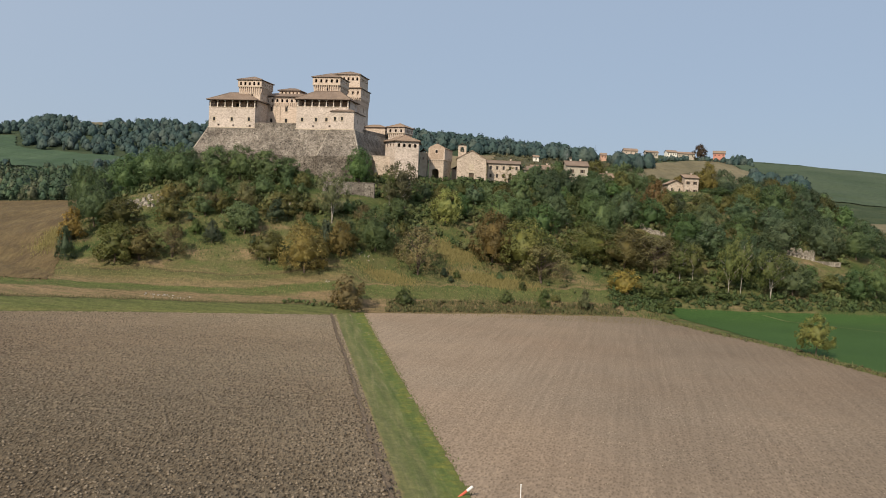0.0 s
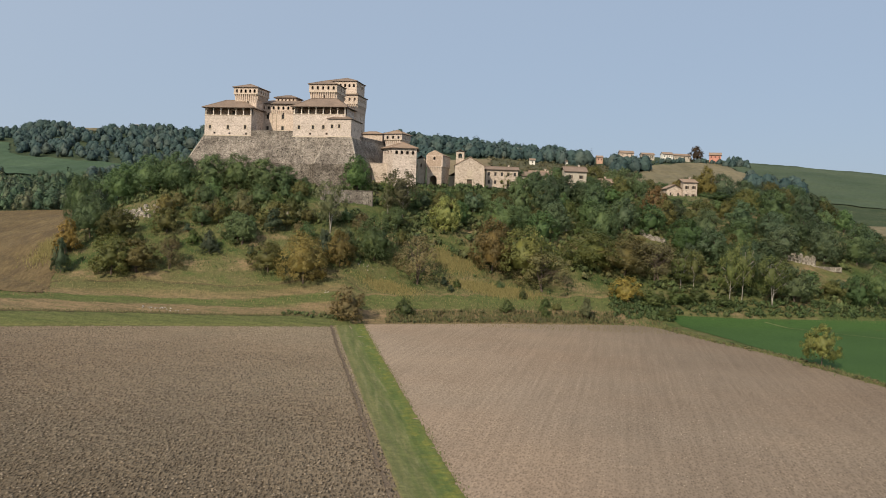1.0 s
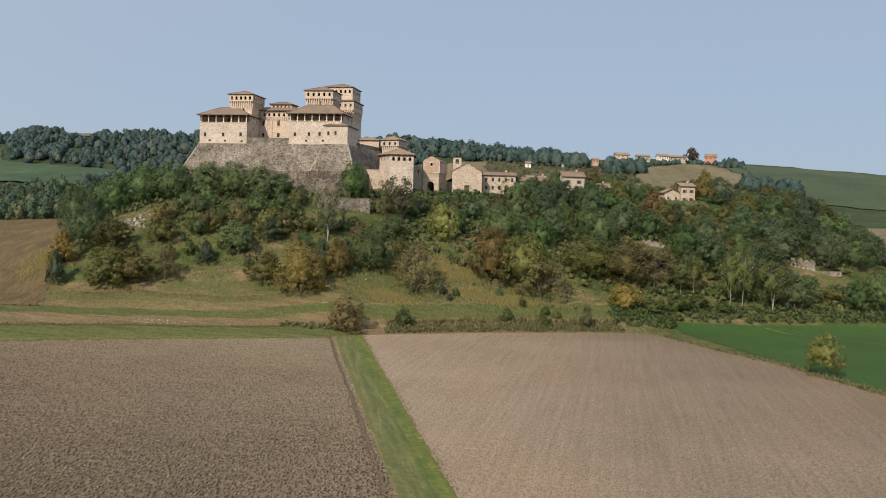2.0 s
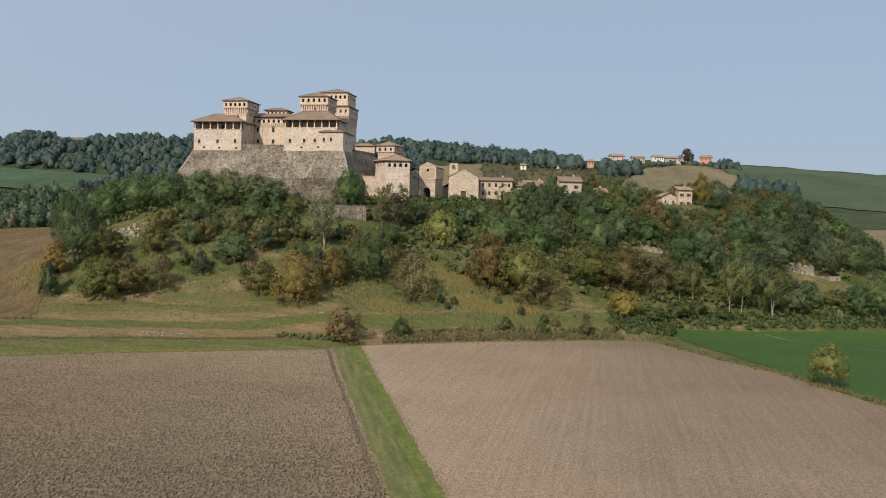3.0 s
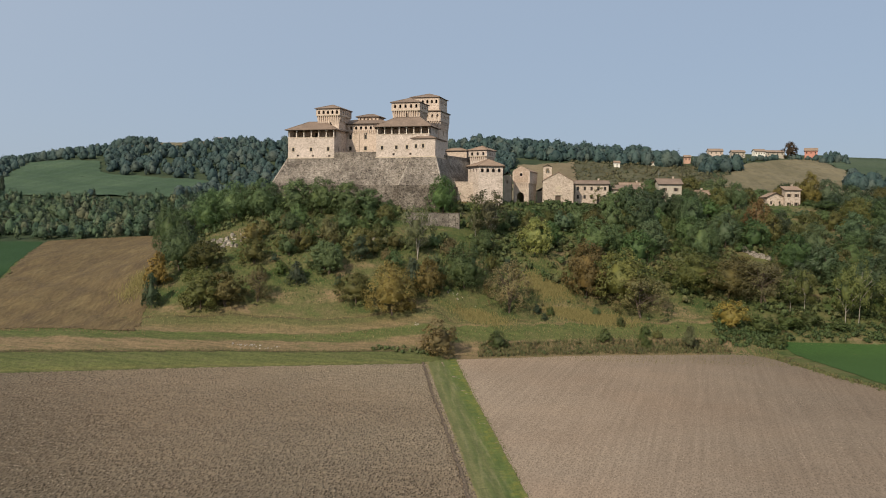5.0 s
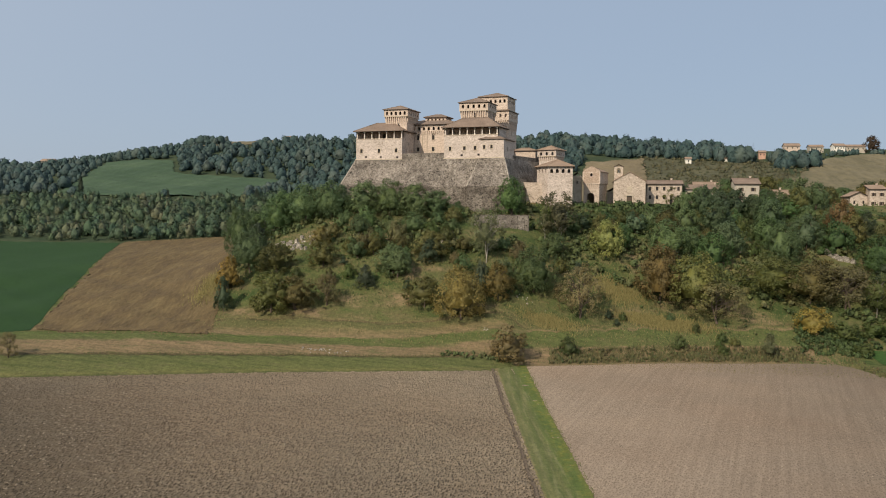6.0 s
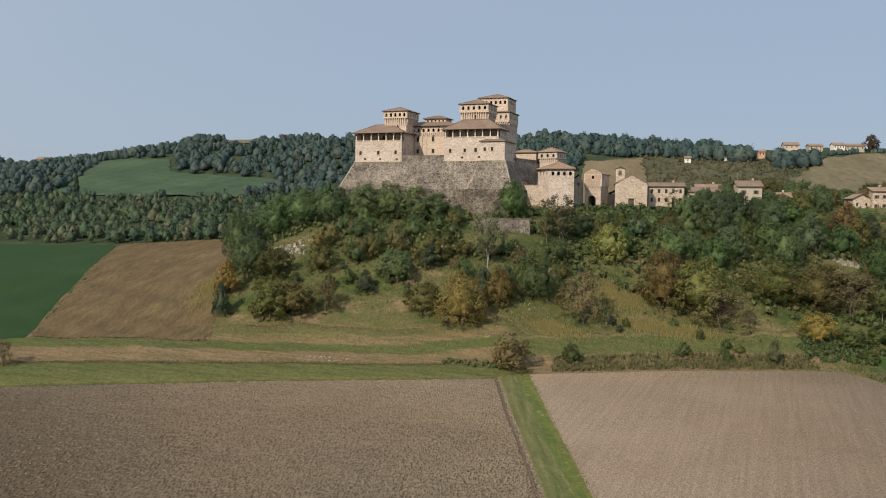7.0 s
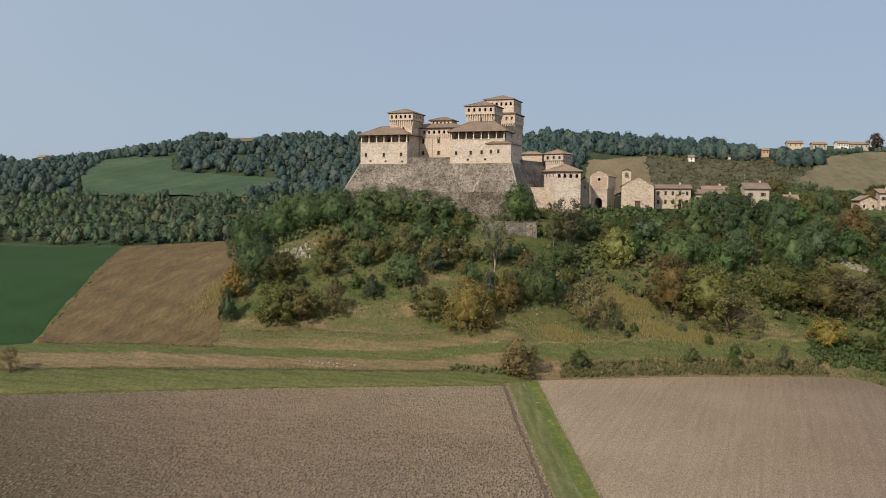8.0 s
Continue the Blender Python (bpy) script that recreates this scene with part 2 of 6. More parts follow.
def soil_material(name, light, mid, dark, pit, relief, hollow_shade, drift, rows, lean):
    """Tilled earth: lumps with shade painted into the hollows between them, pale tops, uneven patches and a painted
    light falloff.
    """
    n = Nodes(name, 0.95, 0.1)
    turn = n.add("ShaderNodeMapping")
    turn.inputs["Rotation"].default_value = (0, 0, radians(lean))
    n.link(n.place(), turn.inputs["Vector"])
    tilled = n.add("ShaderNodeMapping")
    tilled.inputs["Scale"].default_value = (1.4, 0.58, 1.0)
    n.link(turn.outputs["Vector"], tilled.inputs["Vector"])
    lump, patch = n.noise(pit, 2.5, 0.5, tilled.outputs["Vector"]), n.noise(0.028, 4, 0.55)
    crumb = n.noise(6.5, 3, 0.6)
    strength = n.ramp(n.noise(0.07, 3, 0.55), (0.32, (0.65, 0.65, 0.65)), (0.62, (1, 1, 1)))
    tone = n.ramp(crumb, (0.25, dark), (0.5, mid), (0.75, light))
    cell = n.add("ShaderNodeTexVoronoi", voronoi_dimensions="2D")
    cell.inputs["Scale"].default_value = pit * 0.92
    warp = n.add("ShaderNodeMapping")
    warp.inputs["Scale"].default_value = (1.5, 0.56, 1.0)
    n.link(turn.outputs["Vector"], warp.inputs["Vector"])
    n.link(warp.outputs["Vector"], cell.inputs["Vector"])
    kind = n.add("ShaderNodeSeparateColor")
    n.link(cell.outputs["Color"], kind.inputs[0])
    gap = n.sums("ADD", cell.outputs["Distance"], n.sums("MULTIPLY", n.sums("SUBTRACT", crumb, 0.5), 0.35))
    # Shadow in the pits between clods, painted as dark cell centres.
    pit_shade = n.ramp(gap, (0.12, (0.33, 0.32, 0.31)), (0.30, (0.74, 0.73, 0.72)), (0.42, (1.06, 1.035, 1.03)), (0.64, (1.14, 1.135, 1.13)))
    tone = n.mix(n.sums("MULTIPLY", n.sums("MULTIPLY", n.ramp(kind.outputs[0], (0.10, (0.25, 0.25, 0.25)), (0.45, (1, 1, 1))), strength), hollow_shade), tone, pit_shade, "MULTIPLY")
    # Lump shading painted in too: dark low spots, lighter tops.
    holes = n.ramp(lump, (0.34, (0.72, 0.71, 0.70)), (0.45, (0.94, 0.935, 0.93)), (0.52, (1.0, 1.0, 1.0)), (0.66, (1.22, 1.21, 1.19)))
    tone = n.mix(n.sums("MULTIPLY", strength, hollow_shade), tone, holes, "MULTIPLY")
    along = n.add("ShaderNodeMapping")
    along.inputs["Scale"].default_value = rows
    n.link(turn.outputs["Vector"], along.inputs["Vector"])
    tone = n.mix(0.7, tone, n.ramp(n.noise(1.0, 3, 0.6, along.outputs["Vector"]), (0.33, (0.86, 0.855, 0.85)), (0.66, (1.09, 1.087, 1.084))), "MULTIPLY")
    tone = n.mix(0.8, tone, n.ramp(patch, (0.33, (0.88, 0.865, 0.85)), (0.5, (0.99, 0.98, 0.97)), (0.68, (1.10, 1.075, 1.04))), "MULTIPLY")
    # Light falloff painted in: darker towards each field's outer side, with random patches.
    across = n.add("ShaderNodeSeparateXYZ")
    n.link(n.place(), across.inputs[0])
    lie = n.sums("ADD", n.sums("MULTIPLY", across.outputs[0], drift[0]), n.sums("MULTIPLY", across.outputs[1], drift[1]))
    falloff = n.sums("ADD", n.sums("ADD", lie, drift[2]), n.sums("MULTIPLY", n.sums("SUBTRACT", n.noise(0.02, 3, 0.5), 0.5), 0.4))
    tone = n.mix(1.0, tone, n.ramp(falloff, (0.0, (0.64, 0.64, 0.63)), (0.35, (0.93, 0.925, 0.92)), (0.80, (1.33, 1.32, 1.31))), "MULTIPLY")
    tone = n.mix(0.5, tone, n.ramp(n.noise(0.016, 4, 0.55), (0.42, (1.0, 1.0, 1.0)), (0.62, (1.08, 0.985, 0.92))), "MULTIPLY")
    n.bump(n.sums("ADD", n.sums("MULTIPLY", crumb, 0.2), n.sums("ADD", n.sums("MULTIPLY", lump, 0.5), n.sums("MULTIPLY", n.sums("MINIMUM", cell.outputs["Distance"], 0.4), 0.6))), relief, 1.0)
    return n.colour(tone)


def crop_material(name, light, mid, dark, scale=0.05, fine=1.6, streak=None):
    n = Nodes(name, 0.9, 0.15)
    tone = n.ramp(n.noise(scale, 5, 0.6, n.stretched(*streak) if streak else None), (0.32, dark), (0.5, mid), (0.68, light))
    grain = n.noise(fine, 5, 0.75, n.stretched(*streak) if streak else None)
    tone = n.mix(0.7, tone, n.ramp(grain, (0.28, (0.50, 0.52, 0.48)), (0.52, (1, 1, 1)), (0.74, (1.35, 1.3, 1.15))), "MULTIPLY")
    n.bump(grain, 0.25, 0.7)
    return n.colour(tone)


def track_material():
    """Mown grass: straw along one edge, worn middle, lusher on the far side."""
    n = Nodes("mown_track_grass", 0.9, 0.15)
    wander = n.sums("MULTIPLY", n.sums("SUBTRACT", n.noise(0.35, 5, 0.7), 0.5), 0.22)
    tone = n.ramp(n.sums("ADD", n.attribute("across"), wander), (0.0, (0.25, 0.195, 0.112)), (0.06, (0.215, 0.178, 0.094)), (0.12, (0.130, 0.140, 0.062)), (0.25, (0.142, 0.146, 0.068)),
                  (0.38, (0.106, 0.126, 0.050)), (0.52, (0.128, 0.138, 0.060)), (0.66, (0.094, 0.124, 0.042)), (0.85, (0.095, 0.130, 0.040)), (1.0, (0.118, 0.136, 0.045)))
    grain = n.noise(1.6, 6, 0.75)
    bloom = n.sums("MULTIPLY", n.ramp(n.noise(0.5, 5, 0.7), (0.46, (0, 0, 0)), (0.60, (1, 1, 1))), n.ramp(n.attribute("across"), (0.62, (0, 0, 0)), (0.75, (1, 1, 1))))
    tone = n.mix(n.sums("MULTIPLY", bloom, 0.6), tone, (0.185, 0.182, 0.044))
    lengthwise = n.add("ShaderNodeCombineXYZ")
    reach = n.add("ShaderNodeSeparateXYZ")
    n.link(n.place(), reach.inputs[0])
    n.link(n.sums("MULTIPLY", n.attribute("across"), 9.0), lengthwise.inputs[0])
    n.link(n.sums("MULTIPLY", reach.outputs[1], 0.10), lengthwise.inputs[1])
    mown = n.sums("MULTIPLY", n.ramp(n.noise(1.0, 4, 0.65, lengthwise.outputs[0]), (0.50, (0, 0, 0)), (0.66, (0.8, 0.8, 0.8))), n.ramp(n.attribute("across"), (0.62, (1, 1, 1)), (0.8, (0.1, 0.1, 0.1))))
    tone = n.mix(n.sums("MULTIPLY", mown, 0.8), tone, (0.195, 0.190, 0.105))
    tone = n.mix(0.7, tone, n.ramp(n.noise(0.7, 4, 0.6, lengthwise.outputs[0]), (0.35, (0.72, 0.78, 0.7)), (0.65, (1.25, 1.18, 1.1))), "MULTIPLY")
    tone = n.mix(0.7, tone, n.ramp(grain, (0.3, (0.6, 0.62, 0.58)), (0.7, (1.35, 1.3, 1.2))), "MULTIPLY")
    n.bump(grain, 0.2, 0.8)
    return n.colour(tone)


MEADOW = meadow_material()
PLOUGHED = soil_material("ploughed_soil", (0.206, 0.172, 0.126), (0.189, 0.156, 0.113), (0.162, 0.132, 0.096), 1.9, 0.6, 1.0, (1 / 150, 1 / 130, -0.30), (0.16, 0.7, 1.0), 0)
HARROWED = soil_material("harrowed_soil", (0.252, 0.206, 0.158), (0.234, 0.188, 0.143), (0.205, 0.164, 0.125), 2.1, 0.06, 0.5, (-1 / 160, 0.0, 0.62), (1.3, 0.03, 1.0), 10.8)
TRACK = track_material()
CROP = crop_material("young_green_crop", (0.027, 0.061, 0.021), (0.022, 0.053, 0.018), (0.018, 0.045, 0.016), 0.03, 1.5)
BRIGHT_CROP = crop_material("bright_green_crop", (0.050, 0.100, 0.027), (0.042, 0.087, 0.023), (0.035, 0.075, 0.020), 0.03, 1.5)
# Far pasture green with haze mixed into the colour as extra blue.
PALE_CROP = crop_material("haze_tinted_pasture", (0.070, 0.108, 0.062), (0.053, 0.088, 0.050), (0.043, 0.074, 0.042), 0.02, 0.5)
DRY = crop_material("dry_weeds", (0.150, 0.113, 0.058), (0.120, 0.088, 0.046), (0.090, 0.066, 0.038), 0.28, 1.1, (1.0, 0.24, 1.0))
# Ridge green, paled and dulled by haze painted into it.
RIDGE_CROP = crop_material("haze_tinted_ridge", (0.076, 0.099, 0.060), (0.060, 0.084, 0.049), (0.046, 0.069, 0.039), 0.014, 0.4)
DRY_GRASS = crop_material("dry_tan_grass", (0.215, 0.172, 0.108), (0.180, 0.145, 0.088), (0.145, 0.118, 0.070), 0.03, 0.5)
STUBBLE = crop_material("pale_stubble", (0.20, 0.170, 0.105), (0.160, 0.138, 0.085), (0.120, 0.106, 0.062), 0.03, 0.35, (0.75, 0.06, 1.0))


# ---- geometry helpers ----
class Shape:
    """Gathers vertices and faces, and turns them into one mesh."""

    def __init__(self):
        self.verts, self.faces, self.slots = [], [], []

    def poly(self, points, slot=0):
        k = len(self.verts)
        self.verts += [tuple(p) for p in points]
        self.faces.append(tuple(range(k, k + len(points))))
        self.slots.append(slot)

    def box(self, x0, x1, y0, y1, z0, z1, slot=0):
        self.hull([(x0, y0), (x1, y0), (x1, y1), (x0, y1)], z0, [(x0, y0), (x1, y0), (x1, y1), (x0, y1)], z1, slot)

    def hull(self, low, z0, high, z1, slot=0):
        """A solid between two outlines of as many corners, counter-clockwise from above."""
        low = [(*p, z0) if len(p) == 2 else p for p in low]
        high = [(*p, z1) if len(p) == 2 else p for p in high]
        k, n = len(self.verts), len(low)
        self.verts += low + high
        self.faces += [tuple(range(k + n - 1, k - 1, -1)), tuple(range(k + n, k + 2 * n))]
        self.faces += [(k + i, k + (i + 1) % n, k + n + (i + 1) % n, k + n + i) for i in range(n)]
        self.slots += [slot] * (n + 2)

    def mesh(self, name, *materials):
        data = bpy.data.meshes.new(name)
        data.from_pydata(self.verts, [], self.faces)
        for m in materials:
            data.materials.append(m)
        data.polygons.foreach_set("material_index", self.slots)
        data.update()
        return data


def thing(name, x, y, z, turn, label, category, group="", kind=""):
    ob = new(name)
    ob.matrix_basis = pose(x, y, z, 0, 0, turn)
    return tagged(ob, label, category, group, kind)


def part(name, shape, materials, parent, label="", at=None):
    """One mesh object under a thing or under a part; shape may be a Shape or a mesh to share."""
    if isinstance(shape, Shape):
        shape = shape.mesh(name, *(materials if isinstance(materials, (list, tuple)) else [materials]))
    ob = new(name, shape)
    ob.parent = parent
    if at is not None:
        ob.matrix_basis = at
    return tagged(ob, label)


def panel(shape, spot, u0, u1, z0, z1, openings, thick=0.55):
    """A wall with thickness and real openings. spot(u, depth, z) gives the place; openings: middle, sill, width, height, arched."""
    us, zs = sorted({u0, u1, *[m + s * w / 2 for m, b, w, h, a in openings for s in (-1, 1)]}), sorted({z0, z1, *[b for m, b, w, h, a in openings], *[b + h for m, b, w, h, a in openings]})
    for depth in (0, thick):
        for ua, ub in zip(us, us[1:]):
            for za, zb in zip(zs, zs[1:]):
                mu, mz = (ua + ub) / 2, (za + zb) / 2
                if any(abs(mu - m) < w / 2 and b < mz < b + h for m, b, w, h, a in openings):
                    continue
                square = [spot(ua, depth, za), spot(ub, depth, za), spot(ub, depth, zb), spot(ua, depth, zb)]
                shape.poly(square if depth == 0 else square[::-1])
    for m, b, w, h, arched in openings:
        r = w / 2
        rim = [(m - r, b), (m + r, b)]
        if arched:
            arc = [(m + r * math.cos(radians(a)), b + h - r + r * math.sin(radians(a))) for a in range(0, 181, 30)]
            for depth in (0, thick):
                for corner, piece in (((m + r, b + h), arc[:4]), ((m - r, b + h), arc[3:])):
                    fan = [spot(corner[0], depth, corner[1])] + [spot(u, depth, z) for u, z in piece]
                    shape.poly(fan if depth else fan[::-1])
            rim += arc
        else:
            rim += [(m + r, b + h), (m - r, b + h)]
        for (ua, za), (ub, zb) in zip(rim, rim[1:] + rim[:1]):
            shape.poly([spot(ua, 0, za), spot(ua, thick, za), spot(ub, thick, zb), spot(ub, 0, zb)])


def shell(x0, x1, y0, y1, z0, z1, front=(), right=(), back=(), left=(), thick=0.55):
    """Four walls with openings, closed below and above."""
    s = Shape()
    panel(s, lambda u, d, z: (u, y0 + d, z), x0, x1, z0, z1, front, thick)
    panel(s, lambda u, d, z: (x1 - d, u, z), y0, y1, z0, z1, right, thick)
    panel(s, lambda u, d, z: (x0 + x1 - u, y1 - d, z), x0, x1, z0, z1, back, thick)
    panel(s, lambda u, d, z: (x0 + d, y0 + y1 - u, z), y0, y1, z0, z1, left, thick)
    s.poly([(x0, y0, z1), (x1, y0, z1), (x1, y1, z1), (x0, y1, z1)])
    s.poly([(x0, y1, z0), (x1, y1, z0), (x1, y0, z0), (x0, y0, z0)])
    return s


def hip_roof(x0, x1, y0, y1, eave, top, rim=0.22, ridge=None):
    """A low tiled roof on four sides, with a rim under the eaves and a ridge cap."""
    s = Shape()
    w, d = x1 - x0, y1 - y0
    run = min(w, d) / 2 if ridge is None else ridge
    ends = [(x0 + run, (y0 + y1) / 2), (x1 - run, (y0 + y1) / 2)] if w >= d else [((x0 + x1) / 2, y0 + run), ((x0 + x1) / 2, y1 - run)]
    a, b = (*ends[0], top), (*ends[1], top)
    c = [(x0, y0, eave), (x1, y0, eave), (x1, y1, eave), (x0, y1, eave)]
    if w >= d:
        s.poly([c[0], c[1], b, a]), s.poly([c[2], c[3], a, b]), s.poly([c[1], c[2], b]), s.poly([c[3], c[0], a])
    else:
        s.poly([c[1], c[2], b, a]), s.poly([c[3], c[0], a, b]), s.poly([c[0], c[1], a]), s.poly([c[2], c[3], b])
    low = [(x, y, z - rim) for x, y, z in c]
    for i in range(4):
        j = (i + 1) % 4
        s.poly([low[i], low[j], c[j], c[i]], 1)
    s.poly(low[::-1], 1)
    for p, q in [(c[0], a), (c[1], b if w >= d else a), (c[2], b), (c[3], a if w >= d else b)] + ([(a, b)] if a != b else []):
        cap(s, p, q)
    return s


def cap(s, p, q, r=0.16):
    """A row of ridge tiles from p to q."""
    p, q = Vector(p), Vector(q)
    side = (q - p).cross(Vector((0, 0, 1)))
    side = side.normalized() * r if side.length > 1e-6 else Vector((r, 0, 0))
    up = Vector((0, 0, r))
    for o1, o2 in ((side, up), (up, -side)):
        s.poly([p + o1, q + o1, q + o2, p + o2])


def gable_roof(x0, x1, y0, y1, eave, top, rim=0.2, along="x"):
    s = Shape()
    if along == "x":
        m = (y0 + y1) / 2
        a, b = (x0, m, top), (x1, m, top)
        slopes = [[(x0, y0, eave), (x1, y0, eave), b, a], [(x1, y1, eave), (x0, y1, eave), a, b]]
    else:
        m = (x0 + x1) / 2
        a, b = (m, y0, top), (m, y1, top)
        slopes = [[(x1, y0, eave), (x1, y1, eave), b, a], [(x0, y1, eave), (x0, y0, eave), a, b]]
    for f in slopes:
        low = [(x, y, z - rim) for x, y, z in f]
        s.poly(f), s.poly(low[::-1], 1)
        for i in range(4):
            j = (i + 1) % 4
            s.poly([low[i], low[j], f[j], f[i]], 1)
    cap(s, a, b)
    return s


def window_mesh(w, h):
    """A timber frame with a cross bar and dark panes."""
    s = Shape()
    t = 0.09
    s.box(-w / 2, w / 2, 0.30, 0.34, 0, h, 1)
    for x0, x1, z0, z1 in ((-w / 2, -w / 2 + t, 0, h), (w / 2 - t, w / 2, 0, h), (-w / 2 + t, w / 2 - t, 0, t), (-w / 2 + t, w / 2 - t, h - t, h), (-t / 2, t / 2, t, h - t)):
        s.box(x0, x1, 0.22, 0.298, z0, z1, 0)
    return s.mesh("window", TIMBER, PANE)


def surround_mesh(w, h):
    s = Shape()
    t = 0.22
    for x0, x1, z0, z1 in ((-w / 2 - t, -w / 2, -t, h + t), (w / 2, w / 2 + t, -t, h + t), (-w / 2, w / 2, h, h + t)):
        s.box(x0, x1, -0.05, 0.06, z0, z1)
    s.box(-w / 2 - t, w / 2 + t, -0.14, 0.06, -t - 0.02, -0.001)
    return s.mesh("surround", TRIM)


def glaze(parent, openings, y, surround=True):
    """Window frames in plain openings of a front wall at y."""
    made = {}
    for m, b, w, h, arched in openings:
        key = (w, h)
        if key not in made:
            made[key] = (window_mesh(w, h), surround_mesh(w, h))
        part("window", made[key][0], None, parent, at=pose(m, y, b))
        if surround:
            part("surround", made[key][1], None, parent, at=pose(m, y, b))


def corbel_mesh(low, high, out, width):
    """A tapering rib that carries an overhanging wall."""
    s = Shape()
    k = width / 2
    rise = high - low
    side = [(0, 0), (-out * 0.55, rise * 0.45), (-out * 1.02, rise), (0.02, rise)]
    for x, flip in ((-k, False), (k, True)):
        ring = [(x, y, z) for y, z in side]
        s.poly(ring[::-1] if not flip else ring)
    for (y0, z0), (y1, z1) in zip(side, side[1:] + side[:1]):
        s.poly([(-k, y0, z0), (k, y0, z0), (k, y1, z1), (-k, y1, z1)])
    return s.mesh("corbel", WARM)


def corbels(parent, mesh, x0, x1, y, z, gap, turn=0.0):
    """A row of ribs from x0 to x1 on a wall that faces -y, or on one turned by some degrees about the row's frame."""
    count = max(round((x1 - x0) / gap), 2)
    for i in range(count):
        x = x0 + (i + 0.5) * (x1 - x0) / count
        part("corbel", mesh, None, parent, at=pose(x, y, z) if turn == 0 else pose(y, x, z, 0, 0, turn))


def arches(x0, x1, count, sill, w=0.8, h=1.3):
    return [(x0 + (i + 0.5) * (x1 - x0) / count, sill, w, h, True) for i in range(count)]


# ---- the ground ----
def foot_line(x):
    return np.interp(x, [-900, -400, -137, -80, -31, -23, 10, 46, 85, 156, 400, 900], [60, 110, 178, 198, 212, 220, 232, 240, 247, 255, 285, 330])


def smooth(a, b, t):
    t = np.clip((t - a) / (b - a), 0, 1)
    return t * t * (3 - 2 * t)


def ripple(x, y):
    return (np.sin(x * 0.11 + 1.3 * np.sin(y * 0.05)) * np.cos(y * 0.13 + 0.7) + 0.6 * np.sin(x * 0.31 + y * 0.23) * np.sin(y * 0.29 - x * 0.11))


def ground_height(x, y):
    """Flat fields, a banked verge, the castle hill and the rising country behind it."""
    x, y = np.asarray(x, float), np.asarray(y, float)
    d = np.maximum(y - foot_line(x), 0)
    far = 26 + 0.135 * (np.minimum(y, 740) - 320) - 0.05 * np.maximum(y - 760, 0)
    land = np.minimum(0.19 * d, np.maximum(far, 5))
    e = np.maximum(d - np.interp(x, [-140, -80, -31, -20], [26, 12, 2, 0]), 0)
    hill = np.interp(e, [0, 6, 12, 25, 45, 62, 76, 88, 97, 140, 400], [0, 1.2, 4, 10, 22.5, 30, 34.5, 38.2, 40.7, 41, 41])
    mask = smooth(-150, -88, x) * (1 - smooth(112, 195, x))
    z = land + mask * np.maximum(hill - land, 0)
    z = z + 9 * np.exp(-((x - 190) ** 2 / 150 ** 2 + (y - 720) ** 2 / 120 ** 2))
    ridge = np.interp(x, [-900, -540, -450, -363, -300, -240, -120, -60, -10, 60, 100, 400], [72, 74, 80, 96, 98, 96, 94, 95, 91, 83, 80, 78])
    z = z + (ridge - 82.7) * smooth(470, 740, y) * (1 - smooth(900, 1500, y))
    slope = smooth(8, 40, d) * (1 - 0.8 * smooth(80, 95, d) * (1 - smooth(140, 200, d)))
    return z + 0.55 * slope * ripple(x, y)


def sheet(name, xs, ys, heights, material, label, category, attributes=(), round_off=True):
    """A grid of quads over arrays of places."""
    rows, cols = xs.shape
    data = bpy.data.meshes.new(name)
    k = np.arange(rows * cols).reshape(rows, cols)
    quads = np.stack([k[:-1, :-1], k[:-1, 1:], k[1:, 1:], k[1:, :-1]], -1).reshape(-1, 4)
    data.vertices.add(rows * cols)
    data.vertices.foreach_set("co", np.stack([xs, ys, heights], -1).ravel())
    data.loops.add(quads.size)
    data.loops.foreach_set("vertex_index", quads.ravel())
    data.polygons.add(len(quads))
    data.polygons.foreach_set("loop_start", np.arange(0, quads.size, 4))
    data.polygons.foreach_set("use_smooth", np.full(len(quads), round_off))
    for key, values in attributes:
        data.attributes.new(key, "FLOAT", "POINT").data.foreach_set("value", values.ravel())
    data.materials.append(material)
    data.update(calc_edges=True)
    data.validate()
    return tagged(new(name, data), label, category, kind="structure")


def steps(*stretches):
    """Places along an axis: (start, end, step) for each stretch."""
    return np.unique(np.concatenate([np.arange(a, b, s) for a, b, s in stretches]))


def verge_bands(x, y):
    """Across the mown strips: 0 at the field's edge, 28 where the rough slope begins."""
    d = np.maximum(y - foot_line(x), 0)
    mown = d / np.interp(x, [-135, -92, -57], [1.55, 1.27, 1.0])
    ditch = np.interp(d, [0, 9.5, 10.5, 17.5, 18.5, 40], [10.8, 15.5, 17.8, 20.4, 28.6, 50])
    side = smooth(-33, -24, x)
    return mown * (1 - side) + ditch * side + 60 * smooth(50, 62, x)


gx, gy = np.meshgrid(steps((-4500, -900, 300), (-900, -460, 40), (-460, -220, 8), (-220, 220, 2.5), (220, 460, 8), (460, 900, 40), (900, 4501, 300)),
                     steps((-2500, -300, 275), (-300, 60, 30), (60, 420, 2.5), (420, 900, 8), (900, 1400, 50), (1400, 4501, 310)))
sheet("ground", gx, gy, ground_height(gx, gy), MEADOW, "rough grass hillside with mown bands at its foot", "ground", [("verge", np.maximum(gy - foot_line(gx), 0)), ("bands", verge_bands(gx, gy))])

clod = np.random.default_rng(3)


